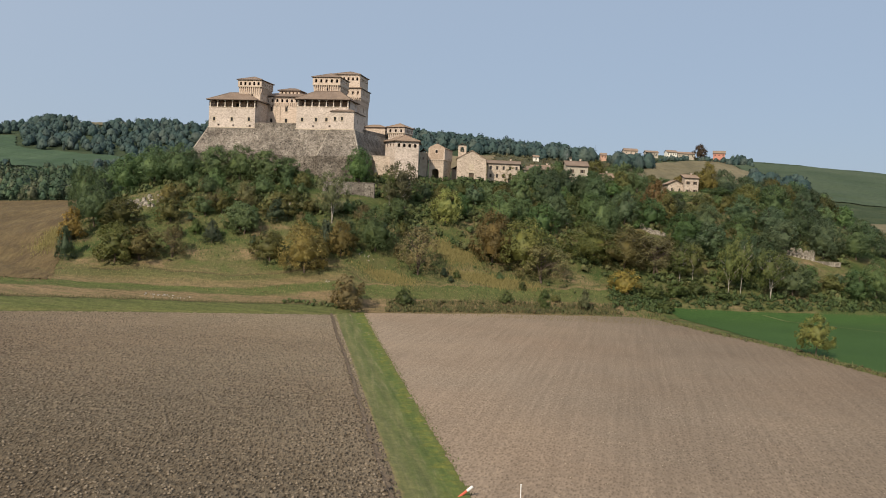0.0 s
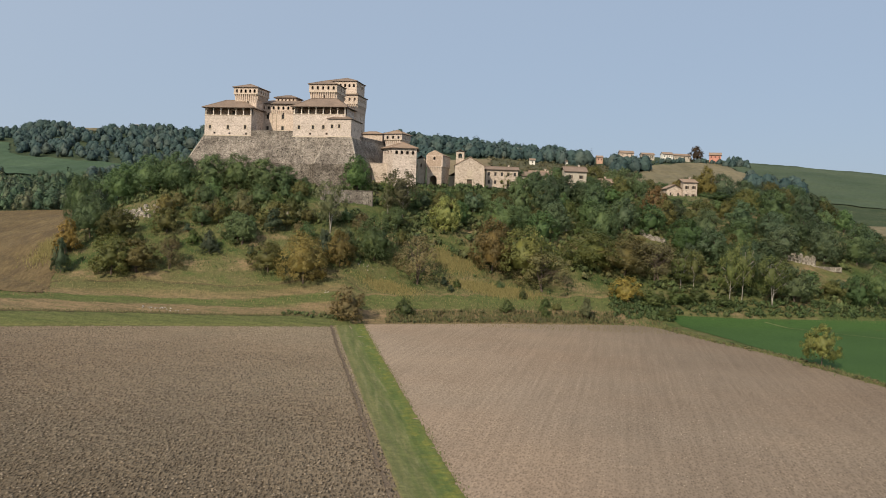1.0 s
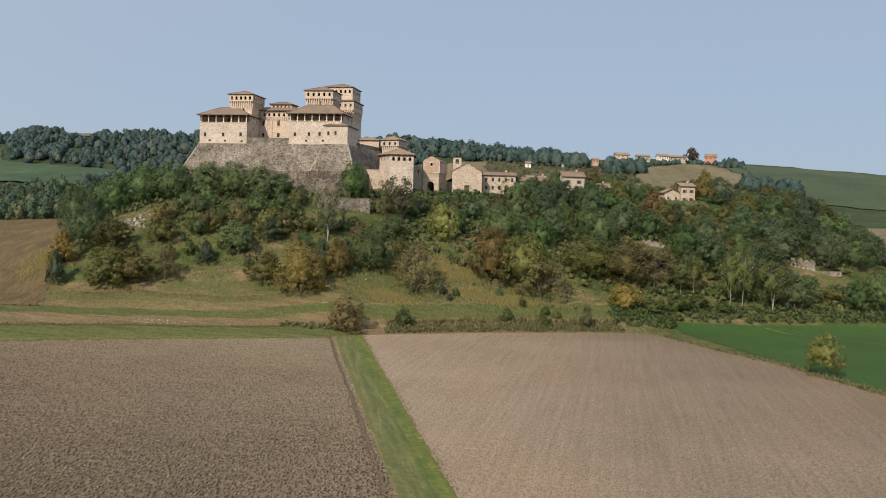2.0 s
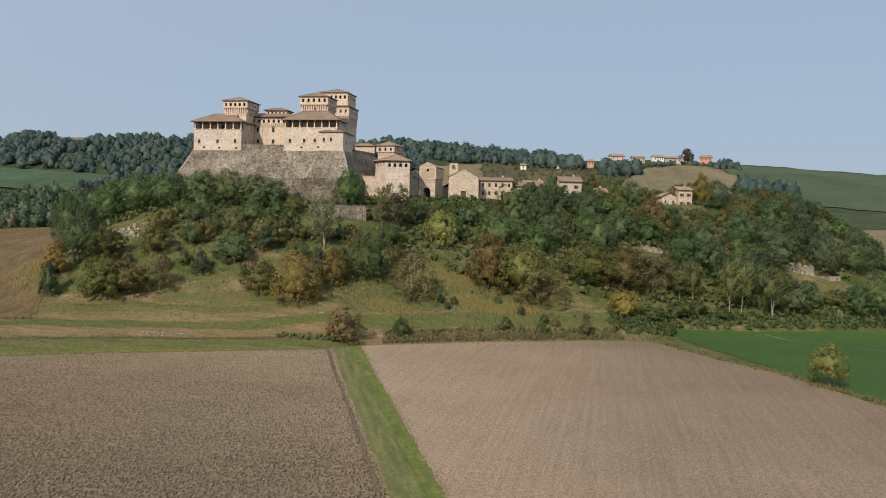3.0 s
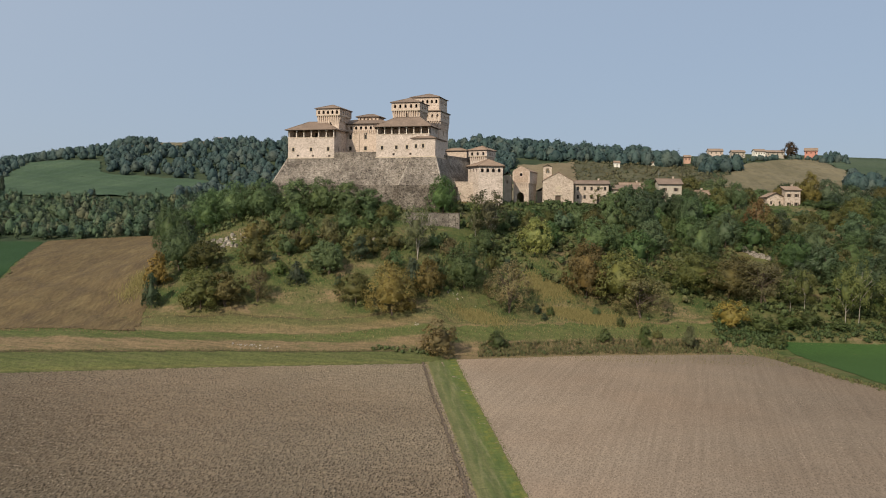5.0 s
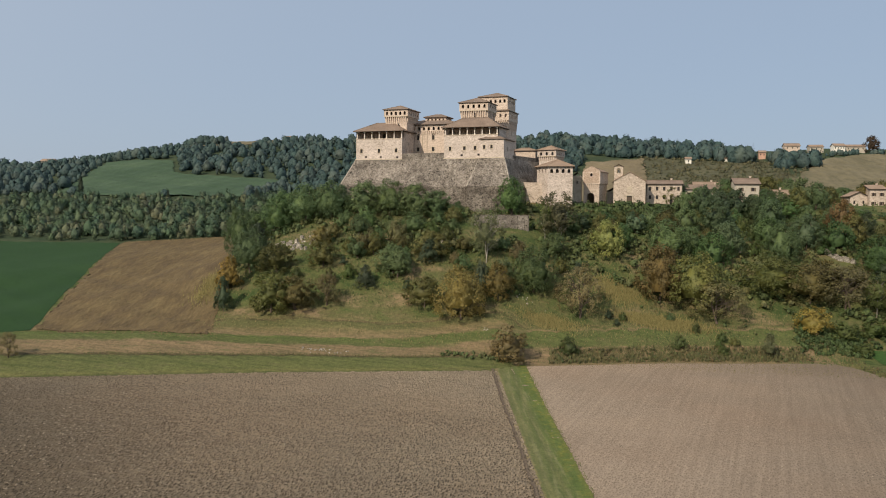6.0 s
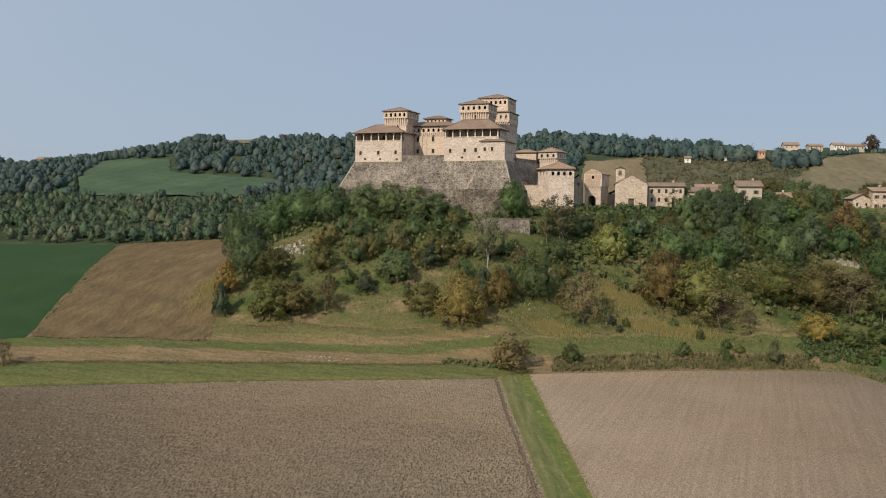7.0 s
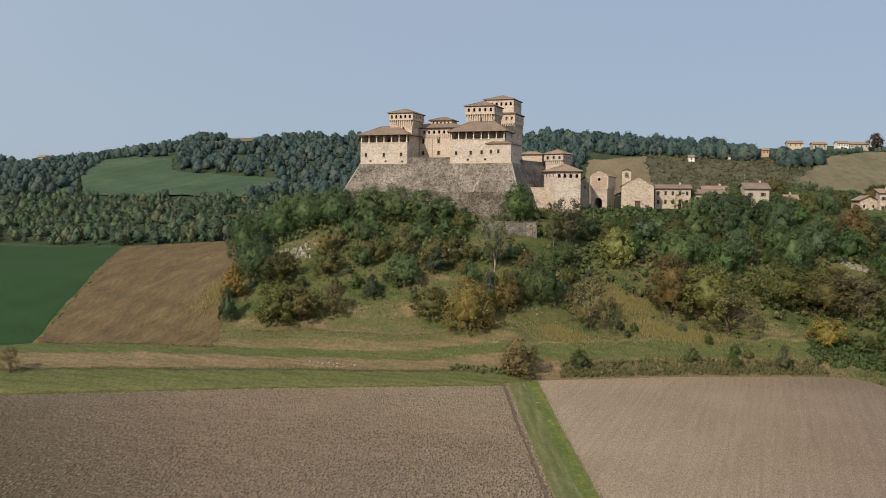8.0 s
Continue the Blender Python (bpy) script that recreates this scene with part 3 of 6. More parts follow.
def lumps(shape, size):
    """Random heights, averaged over a few neighbours."""
    z = clod.normal(size=shape)
    for _ in range(size):
        z = (z + np.roll(z, 1, 0) + np.roll(z, 1, 1) + np.roll(np.roll(z, 1, 0), 1, 1)) / 4
    return z / z.std()


def track_left(y):
    return -3.0 - 0.1985 * (y - 76) - np.interp(y, [80, 95, 150, 180, 210], [0.1, 0.25, 0.35, 0.7, 0.5])


def track_right(y):
    return 3.7 - 0.1855 * (y - 77) - np.interp(y, [65, 80, 110, 150, 180, 210], [0.0, 0.15, 0.5, 0.85, 1.2, 1.2])


# ploughed field, full of clods
far_x = -31.0 - np.concatenate([np.arange(0, 118, 0.42), np.arange(118, 260, 3.0)])
rise = np.cumsum(np.linspace(0.5, 1.0, 440))
rise = (rise - rise[0]) / (rise[-1] - rise[0])
fx, v = np.meshgrid(far_x, np.concatenate([np.arange(-0.75, -0.01, 0.06), rise]))
end = foot_line(fx) - 0.8
px = (track_left(42.0) + 0.5 + fx + 31.0) * (1 - v) + (fx + 1.1) * v
py = 42.0 * (1 - v) + end * v
rough = np.maximum(lumps(px.shape, 0) * 0.055 + 0.03 * np.sin(py * 2 * np.pi / 1.05 + 0.6 * np.sin(px * 0.2)), -0.26)
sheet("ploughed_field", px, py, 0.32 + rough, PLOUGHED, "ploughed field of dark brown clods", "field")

# harrowed field, finer and paler
side = np.linspace(0, 1, 200)
rise = np.cumsum(np.linspace(0.5, 1.0, 330))
rise = (rise - rise[0]) / (rise[-1] - rise[0])
s_, v = np.meshgrid(side, np.concatenate([np.arange(-0.75, -0.01, 0.06), rise]))
base_y = 42.0 + v * (238.5 - 42.0)
right_edge = np.interp(base_y, [-110, 42, 154, 192, 211, 232, 238.5], [135, 102, 78, 70, 62.2, 55.5, 51.5])
px = track_right(base_y) + 0.3 + (right_edge - track_right(base_y) - 0.3) * s_
py = 42.0 + (base_y - 42.0) / (238.5 - 42.0) * (foot_line(px) - 0.9 - 42.0)
rough = np.maximum(lumps(px.shape, 0) * 0.024 + lumps(px.shape, 3) * 0.012, -0.10)
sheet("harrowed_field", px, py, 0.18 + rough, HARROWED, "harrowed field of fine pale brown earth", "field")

# grass track between the fields, with two worn wheel lines
v, s_ = np.meshgrid(np.concatenate([np.arange(-0.75, -0.01, 0.01), np.linspace(0, 1, 420)]), np.linspace(0, 1, 16), indexing="ij")
py = 42.0 + v * (221.0 - 42.0)
px = track_left(py) + (track_right(py) - track_left(py)) * s_ + 0.06 * lumps(py.shape, 4) * (np.abs(s_ - 0.5) > 0.48)
dips = -0.10 * (np.exp(-((s_ - 0.22) / 0.05) ** 2) + np.exp(-((s_ - 0.52) / 0.05) ** 2))
sheet("grass_track", px, py, 0.27 + dips + 0.04 * lumps(px.shape, 1), TRACK, "mown green grass track with wheel lines", "track", [("across", s_)])


# the last furrow of the plough, a dark strip between the clods and the track
FURROW = plain("furrow_earth", (0.120, 0.091, 0.065), 0.95, 0.35, 2.5)
v, s_ = np.meshgrid(np.linspace(30, 213, 500), np.linspace(0, 1, 4), indexing="ij")
px = track_left(v) - 0.30 - 0.55 * s_ + 0.12 * lumps(v.shape, 2)
sheet("furrow", px, v, 0.47 - 0.09 * np.sin(np.pi * s_) + 0.04 * lumps(v.shape, 0), FURROW, "dark furrow along the grass track", "furrow")


def patch(name, corners, n, lift, material, label, fuzz=0.0, category="field"):
    """A field laid over the land between four corners, given round from near left."""
    a, b, c, d = [np.array(p, float) for p in corners]
    v, u = np.meshgrid(np.linspace(0, 1, n), np.linspace(0, 1, n), indexing="ij")
    q = [(a[k] * (1 - u) + b[k] * u) * (1 - v) + (d[k] * (1 - u) + c[k] * u) * v for k in (0, 1)]
    edge = np.minimum(np.minimum(u, 1 - u), np.minimum(v, 1 - v))
    q[0] = q[0] + fuzz * lumps(u.shape, 3) * (edge < 0.01)
    return sheet(name, q[0], q[1], ground_height(q[0], q[1]) + lift + fuzz * 0.1 * lumps(u.shape, 1), material, label, category)


patch("green_field", [(106, 40), (330, 40), (300, 282), (62, 251)], 90, 0.10, BRIGHT_CROP, "field of young bright green crop", 0.1)
patch("green_field", [(-330, 150), (-150.5, 207), (-186, 306), (-330, 306)], 80, 0.10, CROP, "field of dark green crop beside dry weeds", 0.1)
patch("dry_field", [(-150, 208), (-106, 216), (-140, 329), (-186, 308)], 150, 0.14, DRY, "sloping field of dry brown weeds", 0.4)
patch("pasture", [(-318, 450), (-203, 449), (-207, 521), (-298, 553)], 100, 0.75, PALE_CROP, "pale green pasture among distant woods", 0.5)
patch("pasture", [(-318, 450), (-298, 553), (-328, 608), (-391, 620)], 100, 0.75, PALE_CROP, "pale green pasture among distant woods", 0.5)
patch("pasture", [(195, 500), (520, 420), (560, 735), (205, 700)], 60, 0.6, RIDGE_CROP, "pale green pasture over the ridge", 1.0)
patch("stubble_field", [(88, 500), (192, 505), (205, 690), (140, 655)], 60, 0.6, STUBBLE, "pale stubble slope below hilltop houses", 1.0)
patch("stubble_field", [(-376, 690), (-300, 690), (-285, 738), (-376, 738)], 30, 0.7, STUBBLE, "pale stubble strip on the far ridge", 0.5)
patch("stubble_field", [(-20, 440), (17, 440), (20, 640), (-20, 610)], 60, 0.9, DRY_GRASS, "dry grass slope behind the village", 1.0)
patch("stubble_field", [(150, 325), (320, 330), (340, 430), (190, 430)], 60, 0.6, STUBBLE, "pale dry meadow beyond the wooded hill", 1.0)

LINE = crop_material("pale_grass_line", (0.150, 0.175, 0.075), (0.125, 0.150, 0.062), (0.100, 0.125, 0.050))
ROUGH = crop_material("rough_olive_slope", (0.113, 0.106, 0.060), (0.089, 0.086, 0.049), (0.066, 0.067, 0.038), 0.05, 0.6)
patch("rough_slope", [(16, 432), (112, 430), (104, 655), (20, 650)], 90, 0.5, ROUGH, "olive brown rough slope behind the village", 0.5)
patch("grass_path", [(87.6, 254.6), (88.2, 255.0), (116.6, 229.3), (116, 228.8)], 24, 0.16, LINE, "thin pale path across the crop", 0.05, "path")


# ---- the castle: its own frame runs along the front and back from it ----
castle = thing("castle", -96.0, 312.6, 0, -9, "large brick and stone hilltop castle with four towers", "castle")

# battered base
scarp = Shape()
top = [(0.4, 0.6), (18.5, 0.6), (19.0, 0.7), (33.9, 0.7), (34.6, 0.4), (48.3, 0.4), (48.4, -1.6), (57.2, -1.6), (57.2, 10.0), (61.6, 30.0), (61.8, 46), (0.4, 46)]
low = [(-4.2, -3.6), (18.5, -3.6), (19.0, -3.5), (33.9, -3.5), (34.6, -3.6), (44.6, -3.6), (45.4, -6.6), (61.0, -6.6), (61.2, 7.0), (64.2, 28.0), (64.4, 50), (-4.2, 50)]
foot = [(-4.4, -4.0), (18.5, -4.0), (19.0, -3.95), (33.9, -3.95), (34.6, -4.0), (44.4, -4.0), (45.0, -7.0), (61.4, -7.0), (61.6, 7.0), (64.6, 28.0), (64.8, 50.4), (-4.4, 50.4)]
scarp.hull(low, 46.0, top, 56.0)
base = part("scarp_wall", scarp, SCARP, castle, "weathered grey-brown battered stone base")
footing = Shape()
footing.hull(foot, 32.0, foot, 45.96)
part("scarp_footing", footing, SCARP_FOOT, base, "dark upright foot of the scarp")
for edges in ((0.25, 18.7, 0.45, 0.8), (34.5, 48.2, 0.28, 0.6), (48.25, 57.35, -1.75, -1.4), (57.0, 57.35, -1.4, 12.0)):
    ledge = Shape()
    ledge.box(*edges, 55.75, 56.05)
    part("string_course", ledge, TRIM, base)
for (ax, ay), (bx, by) in (((48.4, -1.6), (45.4, -6.6)), ((57.2, -1.6), (61.0, -6.6)), ((0.4, 0.6), (-4.2, -3.6))):
    quoin = Shape()
    quoin.hull([(bx - 0.22, by - 0.1), (bx + 0.22, by - 0.1), (bx + 0.22, by + 0.25), (bx - 0.22, by + 0.25)], 46.0, [(ax - 0.22, ay - 0.1), (ax + 0.22, ay - 0.1), (ax + 0.22, ay + 0.25), (ax - 0.22, ay + 0.25)], 55.7)
    part("corner_quoin", quoin, QUOIN, base, "pale corner stones of the scarp")
parapet = Shape()
parapet.box(18.7, 34.6, 0.75, 1.5, 56.0, 57.95)
part("parapet", parapet, SCARP, base)
parapet = Shape()
parapet.hull([(57.1, 10.0), (61.5, 30.0), (61.0, 30.2), (56.6, 10.2)], 56.0, [(57.1, 10.0), (61.5, 30.0), (61.0, 30.2), (56.6, 10.2)], 57.3)
part("parapet", parapet, SCARP, base)
buttress = Shape()
buttress.hull([(24.6, -2.9), (24.85, -2.9), (24.85, -1.0), (24.6, -1.0)], 46.5, [(24.6, -0.15), (24.85, -0.15), (24.85, 0.6), (24.6, 0.6)], 52.6)
part("drain_pipe", buttress, RUBBLE, base, "pale drain shaft")

column_mesh = Shape()
column_mesh.hull([(-0.15, -0.15), (0.15, -0.15), (0.15, 0.15), (-0.15, 0.15)], 0.25, [(-0.125, -0.125), (0.125, -0.125), (0.125, 0.125), (-0.125, 0.125)], 2.45)
column_mesh.box(-0.28, 0.28, -0.28, 0.28, 0, 0.25)
column_mesh.box(-0.30, 0.30, -0.28, 0.28, 2.45, 2.75)
column_mesh = column_mesh.mesh("column", COLUMN)


def gallery_wing(x0, x1, y0, y1, base_z, floor_z, eave, top, columns, windows, holes, side_windows, label):
    """A wing whose top storey is an open gallery on columns under a wide hipped roof."""
    body = part("gallery_wing", shell(x0, x1, y0, y1, base_z, floor_z, front=windows + holes, right=side_windows), WALL, castle, label)
    glaze(body, windows, y0)
    s = Shape()
    s.box(x0 - 0.12, x1 + 0.12, y0 - 0.12, y0 + 0.5, floor_z, floor_z + 0.22)
    part("sill_course", s, TRIM, body)
    s = Shape()
    panel(s, lambda u, d, z: (u, y0 + 4.6 + d, z), x0, x1 - 0.55, floor_z, eave + 0.1, [(x0 + (x1 - x0) * k, floor_z + 0.1, 1.0, 2.1, False) for k in (0.22, 0.5, 0.78)], 0.5)
    part("gallery_back_wall", s, RUSTY, body)
    s = Shape()
    s.box(x0 + 0.55, x1 - 0.55, y1 - 0.55, y1 - 0.05, floor_z, eave + 0.1)
    part("rear_wall", s, WALL, body)
    s = Shape()
    panel(s, lambda u, d, z: (x1 - d, u, z), y0 + 1.6, y1, floor_z, eave + 0.1, [(y0 + 9, floor_z + 0.9, 0.8, 1.1, False)], 0.5)
    part("gallery_end_wall", s, WALL, body)
    s = Shape()
    panel(s, lambda u, d, z: (x0 + d, y0 + y1 - u, z), y0 + 0.6, y1, floor_z, eave + 0.1, [], 0.5)
    part("gallery_end_wall", s, WALL, body)
    for i in range(columns):
        part("column", column_mesh, None, body, at=pose(x0 + 0.3 + i * (x1 - x0 - 0.6) / (columns - 1), y0 + 0.32, floor_z + 0.2) @ Matrix.Diagonal((1, 1, (eave - floor_z - 0.26) / 2.75, 1)))
    s = Shape()
    s.box(x0 - 0.1, x1 + 0.1, y0 + 0.12, y0 + 0.52, eave - 0.08, eave + 0.12)
    part("lintel_beam", s, TIMBER, body)
    part("roof", hip_roof(x0 - 0.95, x1 + 0.95, y0 - 0.95, y1 + 0.4, eave + 0.16, top, 0.14), [TILES, TIMBER], body, "weathered brown clay tile roof")
    return body


def small(*places, w=0.9, h=1.35):
    return [(u, z, w, h, False) for u, z in places]


def pits(*places):
    return [(u, z, 0.8, 0.6, False) for u, z in places]


gallery_wing(0.5, 18.6, 0.7, 12.5, 55.0, 63.2, 65.9, 69.5, 7, small((2.6, 58.3), (9.6, 58.3), (16.3, 58.4)), pits((4.4, 56.5), (10.3, 56.4), (16.7, 56.3)),
             [(4.6, 58.6, 0.8, 1.3, False), (9.4, 58.6, 0.8, 1.3, False), (7.0, 61.4, 0.6, 0.9, False)], "pale brick wing with an open columned gallery")
gallery_wing(34.7, 54.2, 0.5, 11.4, 55.0, 63.9, 66.5, 70.4, 8, small((36.9, 58.6), (42.2, 58.7), (46.1, 58.8)), pits((41.2, 56.7), (47.4, 56.8)),
             [(6.0, 60.4, 0.7, 1.2, False)], "pale brick wing with an open columned gallery")

# central range between the two wings, set far back
tops = arches(11.6, 34.8, 12, 67.1, 0.85, 1.25)
slots = [(20.0, 63.6, 0.95, 2.3, False), (26.0, 63.6, 0.95, 2.3, False), (31.0, 63.6, 0.95, 2.3, False)]
lower = [(20.0, 59.4, 1.0, 1.5, False), (26.0, 59.4, 1.0, 1.5, False), (31.0, 59.4, 1.0, 1.5, False)]
centre = part("central_range", shell(10.0, 36.0, 12.7, 30.0, 55.0, 69.0, front=tops + slots + lower), WARM, castle, "recessed warm brick range with corbels")
glaze(centre, slots + lower, 12.7)
rib = corbel_mesh(65.2, 66.8, 0.35, 0.3)
corbels(centre, rib, 18.8, 34.6, 12.7, 65.2, 0.75)
niche = Shape()
for x in (21.6, 23.4):
    niche.box(x, x + 0.22, 12.5, 12.7, 59.0, 65.2)
for k in range(6):
    a, b = radians(180 - 30 * k), radians(150 - 30 * k)
    niche.hull([(22.61 + 0.8 * math.cos(a), 12.5, 65.2 + 0.8 * math.sin(a)), (22.61 + 0.8 * math.cos(b), 12.5, 65.2 + 0.8 * math.sin(b)), (22.61 + 0.8 * math.cos(b), 12.7, 65.2 + 0.8 * math.sin(b)), (22.61 + 0.8 * math.cos(a), 12.7, 65.2 + 0.8 * math.sin(a))], 0,
               [(22.61 + 1.02 * math.cos(a), 12.5, 65.2 + 1.02 * math.sin(a)), (22.61 + 1.02 * math.cos(b), 12.5, 65.2 + 1.02 * math.sin(b)), (22.61 + 1.02 * math.cos(b), 12.7, 65.2 + 1.02 * math.sin(b)), (22.61 + 1.02 * math.cos(a), 12.7, 65.2 + 1.02 * math.sin(a))], 0)
part("blind_arch", niche, TRIM, centre)
part("roof", hip_roof(9.4, 37.0, 11.9, 30.5, 69.3, 71.6), [TILES, TIMBER], centre)
attic = part("attic_turret", shell(19.6, 28.0, 21.0, 27.0, 69.0, 72.6, front=arches(20.0, 27.6, 5, 71.2, 0.7, 1.0)), WARM, castle, "low brick turret above the range")
part("roof", hip_roof(19.0, 28.6, 20.4, 27.6, 72.8, 74.0), [TILES, TIMBER], attic)

# low range behind the wing
east = part("east_range", shell(47.4, 51.6, 11.7, 29.6, 55.0, 61.2, right=[(16.0, 58.0, 0.7, 1.2, False), (22.0, 58.0, 0.7, 1.2, False)]), WALL, castle, "low brick range along the flank")
part("roof", hip_roof(47.42, 52.0, 12.02, 29.65, 61.45, 62.4), [TILES, TIMBER], east)
# small bastion at the corner
sills = small((50.0, 58.9), (52.6, 59.0), w=0.8, h=1.3)
bastion = part("corner_bastion", shell(48.4, 57.0, -1.5, 11.5, 55.0, 62.1, front=sills, right=[(3.0, 58.5, 0.8, 1.3, False), (7.5, 58.5, 0.6, 1.2, False)]), WALL, castle, "low brick bastion with a lean-to roof")
glaze(bastion, sills, -1.5)
part("roof", hip_roof(48.0, 57.4, -1.9, 12.0, 62.25, 64.0, 0.14), [TILES, TIMBER], bastion)


def tower(name, x0, x1, y0, y1, base_z, low, high, eave, out, top, count_front, count_side, label, sill=None, extra=(), wall=WARM, tiles=TILES, holder=castle, w=0.85, h=1.3, gap=0.85):
    """A square tower whose head overhangs on ribs, with arched openings below a low pyramid roof."""
    sill = eave - h - 0.55 if sill is None else sill
    head = part(name, shell(x0, x1, y0, y1, high, eave, front=arches(x0 + 0.3, x1 - 0.3, count_front, sill, w, h), right=arches(y0 + 0.3, y1 - 0.3, count_side, sill, w, h), left=arches(y0 + 0.3, y1 - 0.3, count_side, sill, w, h)), wall, holder, label)
    part("shaft", shell(x0 + out, x1 - out, y0 + out, y1 - out, base_z, high, front=list(extra)), wall, head)
    if out > 0:
        rib = corbel_mesh(low, high, out, 0.34)
        corbels(head, rib, x0 + out, x1 - out, y0 + out, low, gap)
        corbels(head, rib, y0 + out, y1 - out, x1 - out, low, gap, 90)
        corbels(head, rib, y0 + out, y1 - out, x0 + out, low, gap, -90)
    for a, b, c, d in ((x0 - 0.08, x1 + 0.08, y0 - 0.08, y0 + 0.1), (x1 - 0.1, x1 + 0.08, y0 + 0.1, y1)):
        band = Shape()
        band.box(a, b, c, d, high - 0.02, high + 0.2)
        part("string_course", band, TRIM, head)
    part("roof", hip_roof(x0 - 0.45, x1 + 0.45, y0 - 0.45, y1 + 0.45, eave + 0.2, top, 0.16), [tiles, TIMBER], head)
    return head


tower("corner_tower", 9.6, 18.9, 5.0, 16.4, 63.4, 68.6, 71.6, 74.0, 0.5, 76.0, 5, 5, "square brick tower with a corbelled head", extra=[(15.0, 67.3, 1.3, 1.9, True)])
tower("gate_tower", 36.4, 47.2, 11.6, 22.4, 56.0, 69.8, 73.6, 76.4, 0.6, 78.8, 5, 5, "square brick tower with a deep corbelled head", extra=[(42.3, 70.9, 1.1, 1.9, True)])
tower("keep", 37.6, 49.0, 31.0, 42.3, 72.0, 75.0, 76.0, 80.8, 0.0, 83.0, 6, 6, "tall square brick keep in two stages", sill=78.6)
lower_head = part("keep_lower_stage", shell(36.8, 49.8, 30.1, 43.1, 71.8, 75.3, front=arches(37.2, 49.6, 6, 73.0, 0.85, 1.35), right=arches(30.4, 42.8, 6, 73.0, 0.85, 1.35)), WARM, castle, "overhanging gallery stage of the keep")
part("shaft", shell(37.2, 49.4, 30.5, 42.7, 40.0, 71.8, right=[(36.0, 66.5, 0.8, 2.0, True)]), WARM, lower_head)
rib = corbel_mesh(67.6, 71.8, 0.4, 0.36)
corbels(lower_head, rib, 37.2, 49.4, 30.5, 67.6, 0.9)
corbels(lower_head, rib, 30.5, 42.7, 49.4, 67.6, 0.9, 90)
part("roof", hip_roof(36.4, 50.2, 29.7, 43.5, 75.55, 78.4), [TILES, TIMBER], lower_head)
rear = part("rear_range", shell(1.0, 36.0, 30.2, 45.0, 55.0, 67.0), WALL, castle, "plain brick rear range")
part("roof", hip_roof(0.3, 36.8, 29.9, 45.6, 67.3, 69.0), [TILES, TIMBER], rear)

# ---- the village beside the castle ----
# outworks tower with a slanting flank
outwork = thing("wall_tower", -21.0, 314.5, 0, 2, "broad pale stone tower with a red tiled roof", "tower")
s = Shape()
panel(s, lambda u, d, z: (u, -5.2 + d, z), -4.6, 3.9, 36.0, 53.0, [(u, 51.0, 0.95, 1.35, True) for u in (-3.3, -1.4, 0.6, 2.6)], 0.6)
run = Vector((-4.6 + 8.6, -5.2 - 0.6, 0))
panel(s, lambda u, d, z: (-8.6 + run.x * u / 7 + d * 0.75, 0.6 + run.y * u / 7 + d * 0.6, z), 0, 7, 36.0, 53.0, [(u, 51.1, 0.75, 1.2, True) for u in (1.4, 3.6, 5.6)] + [(4.6, 40.2, 1.2, 2.0, True)], 0.6)
panel(s, lambda u, d, z: (3.9 - d, u, z), -5.2, 6.0, 36.0, 53.0, [], 0.6)
s.poly([(3.9, 6, 36), (-8.6, 6, 36), (-8.6, 6, 53), (3.9, 6, 53)]), s.poly([(-8.6, 6, 36), (-8.6, 0.6, 36), (-8.6, 0.6, 53), (-8.6, 6, 53)])
part("wall", s, WALL, outwork)
s = Shape()
ring = [(-5.0, -5.9), (4.6, -5.9), (4.6, 6.6), (-9.4, 6.6), (-9.4, 0.2)]
s.hull(ring, 53.0, ring, 53.3, 1)
for i in range(5):
    p, q = ring[i], ring[(i + 1) % 5]
    s.poly([(*p, 53.304), (*q, 53.304), (-1.5, 0.8, 55.9)])
    cap(s, (*p, 53.304), (-1.5, 0.8, 55.9))
part("roof", s, [BRIGHT_TILES, TIMBER], outwork)

# towers behind it
back_tower = thing("wall_tower", -30.8, 330.0, -0.6, -22, "small corbelled brick tower with a tiled roof", "tower")
tower("tower_head", 0, 7.6, 0, 7.6, 40.0, 56.6, 58.4, 60.6, 0.45, 62.6, 3, 4, "brick tower head with arched openings", holder=back_tower, wall=WALL, h=1.2, tiles=BRIGHT_TILES)
link = thing("wall_wing", -40.5, 333.0, 0, -10, "low brick wing between castle and tower", "building")
part("wall", shell(0, 9.0, 0, 6, 42.0, 60.0), WARM, link)
part("roof", hip_roof(-0.5, 9.3, -0.5, 6.5, 60.25, 61.4), [BRIGHT_TILES, TIMBER], link)

screen = thing("village_wall", -38.0, 313.5, 0, -8, "pale rubble wall below the castle", "wall")
s = Shape()
s.box(0, 10.5, 0, 0.9, 36.0, 47.6), s.box(-0.1, 10.6, -0.1, 1.0, 47.6, 47.8)
part("wall", s, CHURCH, screen)
retaining = thing("retaining_wall", -47.0, 283.5, 0, -3, "low grey rubble retaining wall on the slope", "wall")
s = Shape()
s.box(0, 17.6, 0, 1.0, 26.0, 36.3), s.box(-0.05, 17.65, -0.12, 1.1, 36.3, 36.55)
part("wall", s, RUBBLE, retaining)

# gatehouse with an arched passage and a stepped gable front
gate = thing("gatehouse", -13.9, 321.0, 0, -14, "brick gatehouse with an arched passage", "gatehouse")
head = part("wall", shell(0, 6.4, 0, 11, 47.6, 51.8, front=[(3.2, 50.2, 0.9, 1.2, True)], right=[(3.0, 49.5, 0.6, 1.0, False)]), WARM, gate)
part("lower_wall", shell(0.35, 6.05, 0.35, 10.7, 38.5, 47.6, front=[(2.9, 40.7, 2.8, 3.7, True)], thick=0.9), CHURCH, gate)
